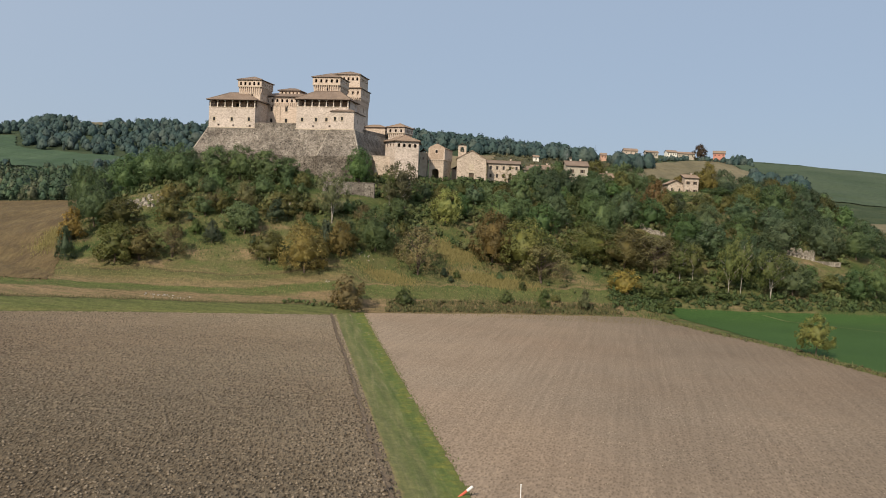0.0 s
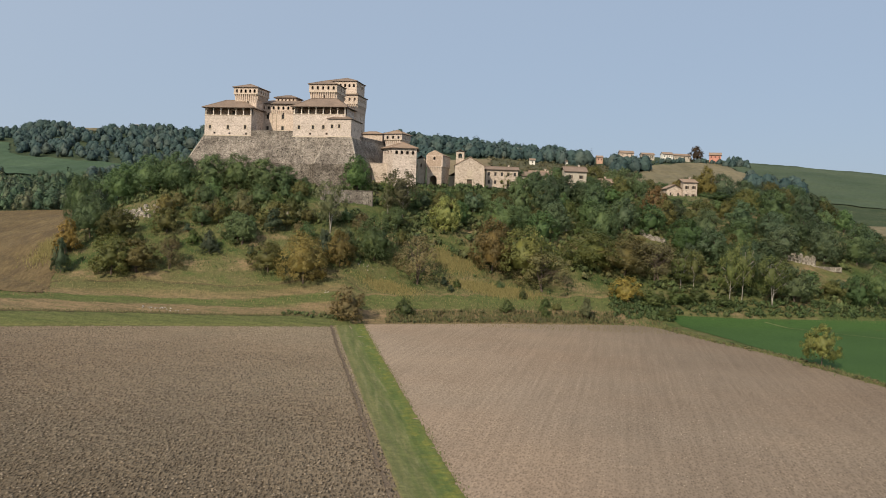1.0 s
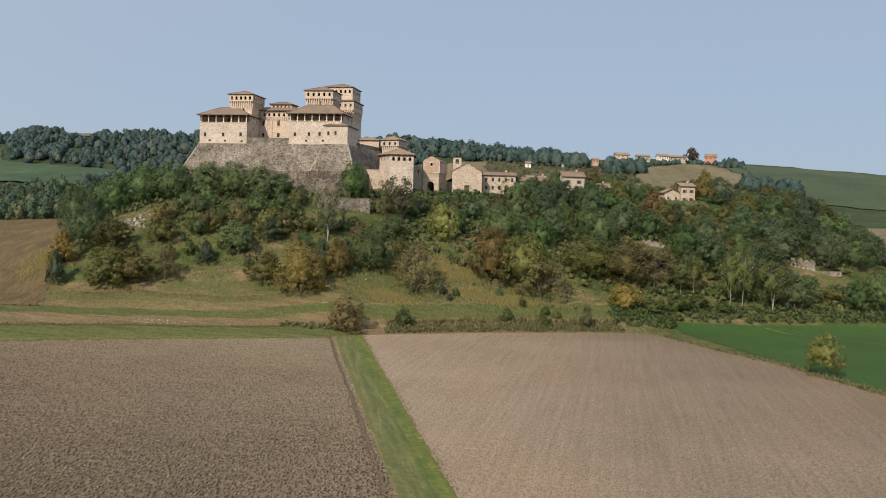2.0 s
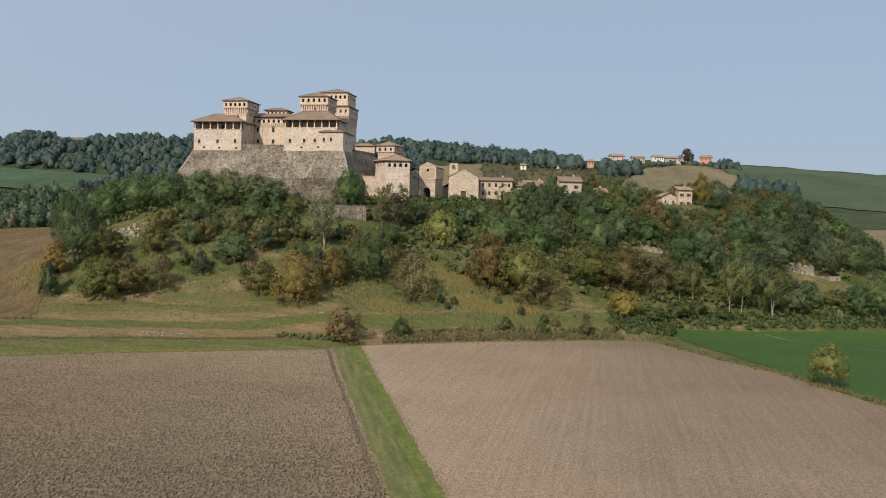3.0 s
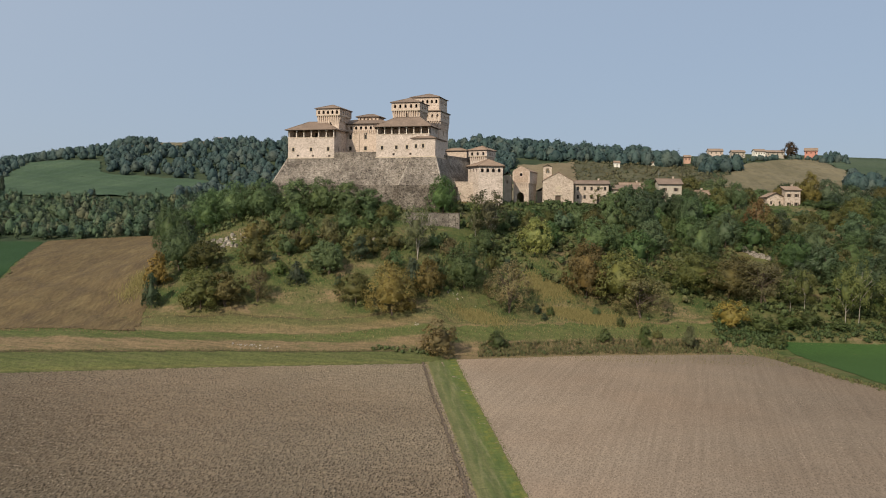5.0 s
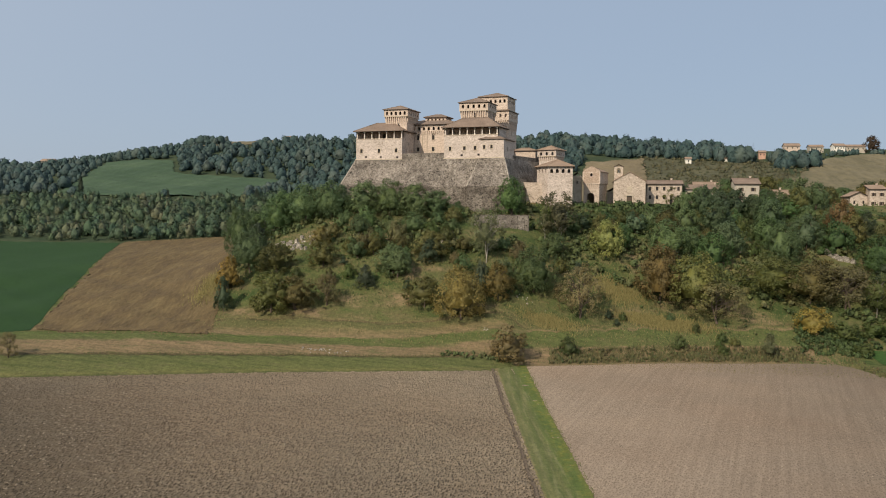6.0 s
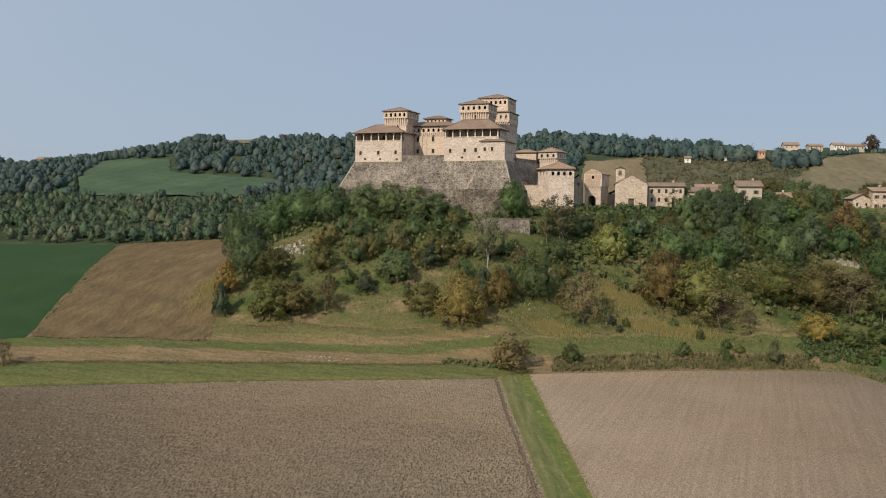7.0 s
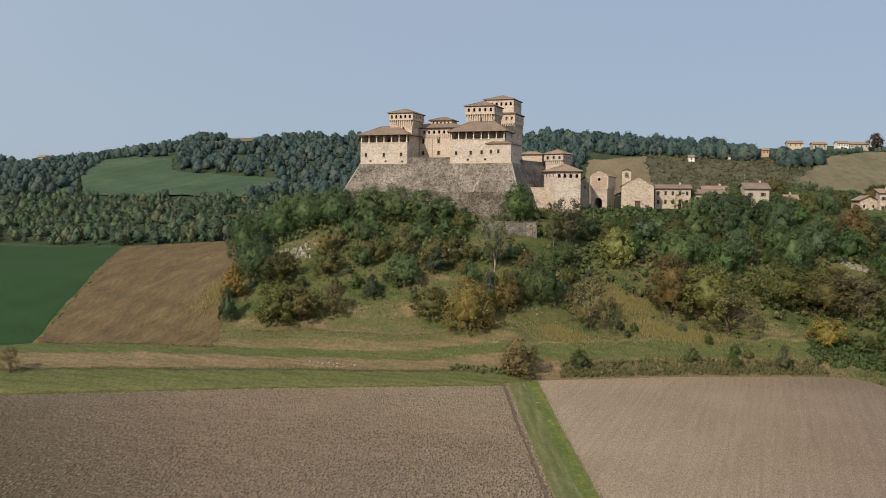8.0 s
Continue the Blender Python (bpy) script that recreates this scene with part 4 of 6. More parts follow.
corbels(head, corbel_mesh(45.5, 47.6, 0.35, 0.3), 0.35, 6.05, 0.35, 45.5, 0.68)
s = Shape()
s.box(0.5, 5.9, -0.06, 0.1, 47.9, 49.9), s.box(0.5, 2.6, -0.06, 0.1, 49.9, 51.6), s.box(3.8, 5.9, -0.06, 0.1, 49.9, 51.6)
part("brick_panel", s, RUSTY, gate, "rusty brick facing above the corbels")
s = Shape()
s.hull([(0, 0, 51.8), (6.4, 0, 51.8), (6.4, 0.5, 51.8), (0, 0.5, 51.8)], 0, [(0.5, 0, 52.5), (5.9, 0, 52.5), (5.9, 0.5, 52.5), (0.5, 0.5, 52.5)], 0)
s.hull([(0.5, 0, 52.5), (5.9, 0, 52.5), (5.9, 0.5, 52.5), (0.5, 0.5, 52.5)], 0, [(2.9, 0, 53.7), (3.5, 0, 53.7), (3.5, 0.5, 53.7), (2.9, 0.5, 53.7)], 0)
part("gable", s, RUSTY, gate)
part("roof", gable_roof(-0.3, 6.7, 0.52, 11.3, 51.9, 53.3, along="y"), [BRIGHT_TILES, TIMBER], gate)
flank = thing("gate_flank", -17.2, 322.5, 0, 0, "narrow plastered house beside the gatehouse", "house")
part("wall", shell(0, 2.8, 0, 8, 38.0, 50.6, front=[(1.4, 47.6, 0.7, 1.1, False)]), PLASTER, flank)
part("roof", gable_roof(-0.2, 2.85, -0.4, 8.3, 50.7, 51.9, along="y"), [BRIGHT_TILES, TIMBER], flank)
house_row = thing("house", -5.2, 334.0, 0, -4, "long plastered house behind the gatehouse", "house")
part("wall", shell(0, 5.0, 0, 12, 38.0, 45.2), PLASTER, house_row)
part("roof", gable_roof(-0.3, 5.3, -0.4, 12.4, 45.3, 46.8, along="y"), [BRIGHT_TILES, TIMBER], house_row)

# church
church = thing("church", -3.0, 323.0, 0, 0, "small stone church with a plain gabled front", "church")
front = Shape()
panel(front, lambda u, d, z: (u, d, z), 0, 11.1, 38.5, 48.6, [(5.6, 40.8, 1.9, 2.5, False)], 0.7)
front.hull([(0, 0, 48.6), (11.1, 0, 48.6), (11.1, 0.7, 48.6), (0, 0.7, 48.6)], 0, [(5.5, 0, 51.7), (5.6, 0, 51.7), (5.6, 0.7, 51.7), (5.5, 0.7, 51.7)], 0)
facade = part("front_wall", front, CHURCH, church)
s = Shape()
s.box(4.6, 6.6, 0.35, 0.45, 40.8, 43.3)
for k in range(4):
    s.box(4.7 + k * 0.47, 5.1 + k * 0.47, 0.3, 0.352, 40.9, 43.2)
part("door", s, SHUTTER, facade, "brown timber church door")
s = Shape()
s.box(4.3, 4.62, -0.12, 0.1, 40.8, 43.5), s.box(6.58, 6.9, -0.12, 0.1, 40.8, 43.5), s.box(4.1, 7.1, -0.22, 0.1, 43.5, 43.85)
s.box(4.7, 6.5, -0.06, 0.1, 44.6, 45.4)
for k in range(6):
    a, b = radians(180 - 30 * k), radians(150 - 30 * k)
    s.poly([(5.6 + 1.0 * math.cos(a), -0.05, 45.7 + 1.2 * math.sin(a)), (5.6, -0.05, 45.7), (5.6 + 1.0 * math.cos(b), -0.05, 45.7 + 1.2 * math.sin(b))])
part("door_surround", s, TRIM, facade)
s = Shape()
for p, q in (((-0.35, 48.5), (5.55, 51.85)), ((11.45, 48.5), (5.55, 51.85))):
    s.hull([(p[0], -0.3, p[1]), (q[0], -0.3, q[1]), (q[0], 0.9, q[1]), (p[0], 0.9, p[1])], 0, [(p[0], -0.3, p[1] + 0.22), (q[0], -0.3, q[1] + 0.22), (q[0], 0.9, q[1] + 0.22), (p[0], 0.9, p[1] + 0.22)], 0)
part("gable_coping", s, BRIGHT_TILES, facade)
part("side_walls", shell(0, 11.1, 0.72, 18, 38.5, 48.4, right=[(6, 45, 0.7, 1.6, True), (11, 45, 0.7, 1.6, True)]), CHURCH, church)
part("roof", gable_roof(-0.3, 11.4, 0.95, 18.4, 48.55, 51.6, along="y"), [BRIGHT_TILES, TIMBER], church)
bell = part("bell_tower", shell(0.2, 3.3, 4.0, 7.0, 46.0, 54.0, front=[(1.75, 51.6, 1.4, 1.9, True)], right=[(5.5, 51.6, 1.3, 1.9, True)], back=[(1.75, 51.6, 1.4, 1.9, True)], thick=0.4), CHURCH, church, "small open stone belfry")
part("roof", gable_roof(0.0, 3.5, 3.8, 7.2, 54.05, 54.9, along="y"), [BRIGHT_TILES, TIMBER], bell)
s = Shape()
for k in range(8):
    a, b = radians(45 * k), radians(45 * k + 45)
    s.hull([(1.75 + 0.42 * math.cos(a), 5.5 + 0.42 * math.sin(a)), (1.75 + 0.42 * math.cos(b), 5.5 + 0.42 * math.sin(b)), (1.75, 5.5)], 51.9, [(1.75 + 0.24 * math.cos(a), 5.5 + 0.24 * math.sin(a)), (1.75 + 0.24 * math.cos(b), 5.5 + 0.24 * math.sin(b)), (1.75, 5.5)], 52.8)
part("bell", s, METAL, bell, "dark bronze bell")


def house(x, y, turn, w, d, base_z, eave, top, columns, rows, wall, label, tiles=BRIGHT_TILES, door=None, shutters=True, along="x", win=(0.75, 1.25), chimney=True):
    """A village house with glazed windows, shutters and a tiled gable roof."""
    ob = thing("house", x, y, 0, turn, label, "house")
    openings = [(w * (c + 0.5) / columns, r, win[0], win[1], False) for c in range(columns) for r in rows]
    if door is not None:
        openings = [o for o in openings if abs(o[0] - door) > 1.0 or o[1] > base_z + 3.2] + [(door, base_z + 2.0, 1.1, 2.1, False)]
    body = part("wall", shell(0, w, 0, d, base_z, eave, front=openings, right=[(d * 0.35, rows[-1], *win, False), (d * 0.7, rows[-1], *win, False)]), wall, ob)
    glaze(body, openings, 0, surround=False)
    if shutters:
        s = Shape()
        s.box(-0.22, 0.22, -0.05, 0, 0, win[1])
        for k in range(6):
            s.box(-0.19, 0.19, -0.075, -0.05, 0.08 + k * win[1] / 6.3, 0.2 + k * win[1] / 6.3)
        leaf = s.mesh("shutter", SHUTTER)
        for m, b, ww, hh, arched in openings:
            if hh == win[1]:
                for side in (-1, 1):
                    part("shutter", leaf, None, body, at=pose(m + side * (ww / 2 + 0.235), -0.012, b))
    if along == "y":
        for yy in (0.0, d - 0.5):
            s = Shape()
            s.hull([(0, yy, eave), (w, yy, eave), (w, yy + 0.5, eave), (0, yy + 0.5, eave)], 0, [(w / 2 - 0.05, yy, top - 0.25), (w / 2 + 0.05, yy, top - 0.25), (w / 2 + 0.05, yy + 0.5, top - 0.25), (w / 2 - 0.05, yy + 0.5, top - 0.25)], 0)
            part("gable", s, wall, ob)
    else:
        for xx in (0.0, w - 0.5):
            s = Shape()
            s.hull([(xx, 0, eave), (xx + 0.5, 0, eave), (xx + 0.5, d, eave), (xx, d, eave)], 0, [(xx, d / 2 - 0.05, top - 0.25), (xx + 0.5, d / 2 - 0.05, top - 0.25), (xx + 0.5, d / 2 + 0.05, top - 0.25), (xx, d / 2 + 0.05, top - 0.25)], 0)
            part("gable", s, wall, ob)
    part("roof", gable_roof(-0.5, w + 0.5, -0.6, d + 0.6, eave - 0.05, top, along=along), [tiles, TIMBER], ob)
    if chimney:
        s = Shape()
        s.box(w * 0.7, w * 0.7 + 0.6, d * 0.55, d * 0.55 + 0.6, eave, top + 0.7), s.box(w * 0.7 - 0.1, w * 0.7 + 0.7, d * 0.55 - 0.1, d * 0.55 + 0.7, top + 0.7, top + 0.85)
        part("chimney", s, WARM, ob)
    return ob


house(8.8, 330, 0, 12.4, 9, 38.5, 48.0, 49.3, 5, (42.4, 45.5), CHURCH, "long stone house with small dark windows beside the church", tiles=TILES, door=8.7, shutters=False, win=(0.85, 1.4))
house(22.5, 333, -1, 15, 8, 38.0, 46.2, 47.8, 5, (43.6,), PLASTER, "low plastered house with a tiled roof", tiles=TILES)
tall = house(38.8, 326, 3, 8.2, 9, 38.0, 48.0, 50.0, 2, (42.4, 45.3), PLASTER, "tall pale plastered house with a roof aerial", tiles=TILES)
s = Shape()
s.box(0.7, 0.76, 4.5, 4.56, 48.5, 53.2)
for k in range(4):
    s.box(0.15, 1.3, 4.51, 4.55, 51.0 + 0.5 * k, 51.04 + 0.5 * k)
part("aerial", s, METAL, tall)
house(49.0, 331, -3, 8.5, 8, 37.0, 44.3, 46.0, 3, (41.6,), PLASTER, "small plastered house among the trees")
house(27.0, 345, 2, 9.0, 8, 38.0, 47.4, 49.2, 3, (44.6,), PLASTER, "plastered house in the second row")
house(85.6, 361, 4, 6.6, 9, 36.0, 44.4, 46.2, 2, (41.5,), CHURCH, "old stone farmhouse wing with a tiled roof", along="y", shutters=False)
house(92.0, 359, 4, 5.8, 10, 36.0, 47.2, 48.7, 2, (41.0, 44.4), CHURCH, "old plastered farmhouse on the wooded slope")


def far_house(x, y, turn, w, d, h, rise, wall, label, columns=3):
    z = float(ground_height(x, y)) + 0.3
    return house(x, y, turn, w, d, z - 3, z + h, z + h + rise, columns, (z + h - 2.2,), wall, label, shutters=False, chimney=False)


far_house(160, 692, 8, 8, 7, 5.0, 1.8, WHITE, "white hilltop house with a tiled roof", 4)
far_house(170, 699, 5, 14, 8, 4.2, 1.6, PLASTER, "long plastered farm building on the hilltop", 4)
far_house(196, 690, -16, 9.0, 8, 6.4, 2.2, RED, "red plastered house on the hilltop", 3)
far_house(145, 702, 3, 10, 8, 4.6, 1.6, PLASTER, "low plastered farmhouse on the ridge", 3)
far_house(128, 706, 3, 11, 8, 5.5, 2.0, WARM, "low brick barn on the ridge", 3)
far_house(103, 668, 0, 4.6, 5, 5.0, 1.4, PINK, "pink plastered house among trees", 2)
far_house(48, 630, 4, 4.0, 4, 3.4, 1.2, WHITE, "small white house on the far slope", 1)
far_house(76, 645, 0, 5, 4, 2.6, 1.0, WHITE, "white farm shed on the far slope", 1)
far_house(-290, 738, 10, 9, 7, 3.0, 1.4, WHITE, "low plastered house on the far wooded ridge", 3)
far_house(-560, 770, 0, 14, 9, 8.0, 2.4, PLASTER, "plastered house on a far ridge", 3)


# ---- trees and bushes ----
grow = np.random.default_rng(11)


def leaf_quads(centres, normals, sizes, rng, spread=0.75):
    """Small leaf sprays at the centres, turned roughly outward: vertices and faces."""
    n = len(centres)
    out = normals + rng.normal(size=(n, 3)) * spread
    out /= np.linalg.norm(out, axis=1, keepdims=True)
    side = np.cross(out, rng.normal(size=(n, 3)))
    side /= np.linalg.norm(side, axis=1, keepdims=True)
    up = np.cross(out, side)
    a, b = side * sizes[:, None], up * (sizes * rng.uniform(0.9, 1.6, n))[:, None]
    skew = rng.uniform(-0.6, 0.6, n)[:, None]
    verts = np.stack([centres - a - b * 0.4, centres + a - b * 0.4 + a * skew * 0.3, centres + b * 0.8 + a * skew], 1).reshape(-1, 3)
    return verts, np.arange(3 * n).reshape(n, 3)


def envelope(shape, h, a, phase):
    """Half-width of a crown one metre high at height h, towards the angle a."""
    h = np.clip(h, 0.0, 1.0)
    if shape == "cone":
        r = 0.50 * np.minimum(h / 0.10, 1.0) ** 0.5 * (1 - h) ** 0.62
    elif shape == "tall":
        r = 0.40 * np.sin(np.pi * np.clip(0.10 + 0.84 * h, 0, 1)) ** 0.65
    elif shape == "dome":
        r = 0.52 * np.minimum((h + 0.25) / 0.5, 1.0) ** 0.5 * (1 - h ** 2.6) ** 0.62
    else:
        r = np.where(h < 0.36, 0.52 * (0.52 + 0.48 * np.sqrt(h / 0.36)), 0.52 * (1 - np.abs((h - 0.36) / 0.64) ** 2.1) ** 0.72)
    return r * (1 + 0.13 * np.sin(2 * a + phase) + 0.10 * np.sin(3 * a + 2.3 * phase + 4 * h) + 0.07 * np.sin(5 * a - phase + 9 * h))


def crown_points(rng, count, shape, lobes):
    """Places and outward directions of leaves, gathered in many small sprays over an uneven crown, and the crown's phase."""
    phase = rng.uniform(0, 6.28)
    h = rng.uniform(0.03, 1.0, lobes) ** (1.15 if shape == "cone" else 0.92)
    a = rng.uniform(0, 2 * np.pi, lobes)
    deep = rng.uniform(0.25, 1.0, lobes) ** 0.45
    r = envelope(shape, h * 0.97, a, phase) * deep
    heads = np.stack([r * np.cos(a), r * np.sin(a), h * (0.86 + 0.12 * rng.uniform(0, 1, lobes))], -1)
    radii = rng.uniform(0.055, 0.105, lobes) * (40 / lobes) ** 0.25 * 1.35
    pick = rng.integers(0, lobes, count)
    d = rng.normal(size=(count, 3))
    d[:, 2] += 0.35
    d /= np.linalg.norm(d, axis=1, keepdims=True)
    places = heads[pick] + d * (radii[pick] * rng.uniform(0.35, 1.15, count))[:, None] * np.array([1.0, 1.0, 1.1])
    return places, d, phase


def crown_core(rng, shape, phase, share=0.80, rings=7, around=10, uneven=0.16):
    """The dense, lumpy inside of a crown: vertices, faces and outward directions."""
    hs = np.linspace(0.04, 0.93, rings)
    verts, away = [], []
    for k, h in enumerate(hs):
        a = (np.arange(around) + 0.5 * (k % 2) + rng.uniform(-0.25, 0.25, around)) * 2 * np.pi / around
        r = envelope(shape, h, a, phase) * share * rng.uniform(1 - uneven, 1 + uneven, around)
        verts.append(np.stack([r * np.cos(a), r * np.sin(a), h + rng.uniform(-0.4, 0.4, around) * 0.9 / rings], -1))
        away.append(np.stack([np.cos(a), np.sin(a), np.full(around, 1.6 * (h - 0.35))], -1))
    top = rings * around
    verts = np.concatenate(verts + [np.array([[0, 0, 0.98]])])
    verts[:, 2] = 0.42 + (verts[:, 2] - 0.42) * min(share + 0.08, 1.0)
    away = np.concatenate(away + [np.array([[0, 0, 1.0]])])
    faces = []
    for k in range(rings - 1):
        for i in range(around):
            p, q = k * around + i, k * around + (i + 1) % around
            faces += [(p, q, q + around), (p, q + around, p + around)]
    faces = np.array(faces + [((rings - 1) * around + i, (rings - 1) * around + (i + 1) % around, top) for i in range(around)])
    flat = np.cross(verts[faces[:, 1]] - verts[faces[:, 0]], verts[faces[:, 2]] - verts[faces[:, 0]])
    own = np.zeros_like(verts)
    for k in range(3):
        np.add.at(own, faces[:, k], flat)
    own /= np.linalg.norm(own, axis=1, keepdims=True) + 1e-9
    away = away / np.linalg.norm(away, axis=1, keepdims=True) * 0.35 + own
    return verts, faces, away / np.linalg.norm(away, axis=1, keepdims=True)


def array_mesh(name, verts, faces, material, attributes=(), facing=None):
    data = bpy.data.meshes.new(name)
    data.vertices.add(len(verts))
    data.vertices.foreach_set("co", np.asarray(verts, np.float32).ravel())
    data.loops.add(faces.size)
    data.loops.foreach_set("vertex_index", faces.ravel().astype(np.int32))
    data.polygons.add(len(faces))
    data.polygons.foreach_set("loop_start", np.arange(0, faces.size, faces.shape[1], dtype=np.int32))
    for key, values in attributes:
        data.attributes.new(key, "FLOAT", "POINT").data.foreach_set("value", np.asarray(values, np.float32))
    data.materials.append(material)
    data.update(calc_edges=True)
    if facing is not None:
        data.polygons.foreach_set("use_smooth", np.ones(len(faces), bool))
        data.attributes.new("custom_normal", "FLOAT_VECTOR", "POINT").data.foreach_set("vector", np.asarray(facing, np.float32).ravel())
    return data


def outward(places, d, middle=0.36, whole=0.75, lobe=0.55, stray=0.25):
    """Directions away from the heart of a crown one metre high, mixed with those of its sprays."""
    away = places - np.array([0, 0, middle])
    away /= np.linalg.norm(away, axis=1, keepdims=True) + 1e-6
    mixed = whole * away + lobe * d + grow.normal(size=d.shape) * stray
    return mixed / np.linalg.norm(mixed, axis=1, keepdims=True)


def limb(s, p, q, r0, r1, sides=6):
    """A tapered round stick from p to q."""
    p, q = Vector(p), Vector(q)
    turn = (q - p).to_track_quat("Z", "Y").to_matrix()
    rings = [[c + turn @ Vector((r * math.cos(2 * math.pi * k / sides), r * math.sin(2 * math.pi * k / sides), 0)) for k in range(sides)] for c, r in ((p, r0), (q, r1))]
    for k in range(sides):
        j = (k + 1) % sides
        s.poly([rings[0][k], rings[0][j], rings[1][j], rings[1][k]])


def trunk_mesh(rng, bark, stems=1, twigs=0, thick=1.0):
    """A trunk with limbs and twigs for a tree one metre high and wide."""
    s = Shape()
    for k in range(stems):
        foot = Vector((rng.uniform(-0.05, 0.05) * (stems > 1), rng.uniform(-0.05, 0.05) * (stems > 1), -0.03))
        lean = Vector((rng.uniform(-0.10, 0.10), rng.uniform(-0.10, 0.10), 0)) * (1 + 0.5 * (stems > 1))
        mid, tip = foot + lean * 0.5 + Vector((0, 0, 0.40)), foot + lean + Vector((0, 0, 0.84))
        limb(s, foot, mid, 0.020 * thick, 0.014 * thick), limb(s, mid, tip, 0.014 * thick, 0.004)
        for j in range(6 + twigs):
            at = foot.lerp(tip, rng.uniform(0.25, 0.85)) if j else mid
            a = rng.uniform(0, 2 * math.pi)
            reach = rng.uniform(0.16, 0.36)
            end = at + Vector((reach * math.cos(a), reach * math.sin(a), rng.uniform(0.12, 0.30)))
            limb(s, at, end, 0.008 * thick, 0.0025, 4)
            for _ in range(2 if twigs else 0):
                b = a + rng.uniform(-0.9, 0.9)
                start = at.lerp(end, rng.uniform(0.35, 0.8))
                limb(s, start, start + Vector((0.13 * math.cos(b), 0.13 * math.sin(b), rng.uniform(0.04, 0.16))), 0.004, 0.0015, 3)
    return s.mesh("trunk", bark)


def tree_stock(shape, lobes, leaves, size, bare, bark, stems=1, core=0.80, twigs=0, thick=1.0):
    places, out, phase = crown_points(grow, leaves, shape, lobes)
    lift, drop = np.array([1, 1, 1 - bare]), np.array([0, 0, bare])
    lit = outward(places, out)
    facing = np.repeat(lit, 3, 0)
    verts, faces = leaf_quads(places * lift + drop, lit, grow.uniform(0.6, 1.25, leaves) * size, grow, 0.32)
    if core:
        inner, inner_faces, away = crown_core(grow, shape, phase, core)
        facing = np.concatenate([facing, away])
        verts, faces = np.concatenate([verts, inner * lift + drop]), np.concatenate([faces, inner_faces + len(verts)])
    return trunk_mesh(grow, bark, stems, twigs, thick), array_mesh("crown", verts, faces, LEAVES, facing=facing)


STOCK = {
    "round": [tree_stock("round", 95, 3900, 0.0225, 0.02, BARK, 1 + k % 2, 0.45) for k in range(6)],
    "large": [tree_stock("round", 170, 6000, 0.0165, 0.02, BARK, 1 + k % 2, 0.50) for k in range(5)],
    "airy": [tree_stock("round", 80, 3400, 0.0175, 0.07, BARK, 2, 0, 8) for k in range(3)],
    "tall": [tree_stock("tall", 60, 2300, 0.0200, 0.24, PALE_BARK, 1 + k % 2, 0.36, 3, 0.6) for k in range(3)],
    "cone": [tree_stock("cone", 80, 2200, 0.025, 0.02, BARK, 1, 0.52) for k in range(2)],
    "bush": [tree_stock("dome", 55, 1800, 0.030, -0.04, BARK, 3, 0.52) for k in range(3)],
    "small": [tree_stock("round", 50, 1900, 0.030, 0.02, BARK, 2, 0.50) for k in range(4)],
    "standard": [tree_stock("round", 80, 4200, 0.0215, 0.16, BARK, 1, 0.42, 4)],
}
# colour, stock, bare part and words for each kind
KINDS = {
    "dark": ((0.072, 0.102, 0.062), "cone", "dark green juniper-like tree on the slope", "tree"),
    "green": ((0.124, 0.180, 0.078), "round", "leafy dark green tree on the slope", "tree"),
    "fresh": ((0.097, 0.158, 0.057), "round", "leafy bright green tree on the slope", "tree"),
    "olive": ((0.140, 0.140, 0.048), "round", "olive green tree turning yellow", "tree"),
    "amber": ((0.190, 0.152, 0.052), "round", "tree with amber autumn leaves", "tree"),
    "rust": ((0.172, 0.138, 0.056), "round", "tree with rusty brown autumn leaves", "tree"),
    "brown": ((0.185, 0.161, 0.076), "airy", "thin-leaved brownish autumn tree", "tree"),
    "deep": ((0.093, 0.134, 0.071), "round", "leafy deep green tree on the slope", "tree"),
    "gold": ((0.330, 0.235, 0.065), "bush", "golden leaved autumn bush on the slope", "bush"),
    "yellow": ((0.275, 0.285, 0.105), "round", "tree with yellow autumn leaves", "tree"),
    "grey": ((0.156, 0.159, 0.082), "tall", "tall thin grey-green tree with pale trunks", "tree"),
    "sapling": ((0.150, 0.158, 0.085), "cone", "slim grey-green sapling on the verge", "tree"),
    "pale": ((0.135, 0.160, 0.054), "tall", "slender pale green tree with white trunks", "tree"),
    "shrub": ((0.095, 0.125, 0.042), "bush", "dense green shrub on the grass slope", "bush"),
    "scrub": ((0.183, 0.161, 0.075), "bush", "low olive brown scrub on the slope", "bush"),
    "tawny": ((0.205, 0.150, 0.074), "bush", "large tawny brown bush", "bush"),
    "orchard": ((0.235, 0.225, 0.078), "standard", "small round tree with yellow-green leaves", "tree"),
    "russet": ((0.098, 0.066, 0.044), "round", "dark russet tree on the slope", "tree"),
    "copper": ((0.180, 0.112, 0.052), "round", "tree with copper red autumn leaves", "tree"),
    "conifer": ((0.045, 0.068, 0.042), "cone", "dark pointed conifer on the slope", "tree"),
}
standing = []


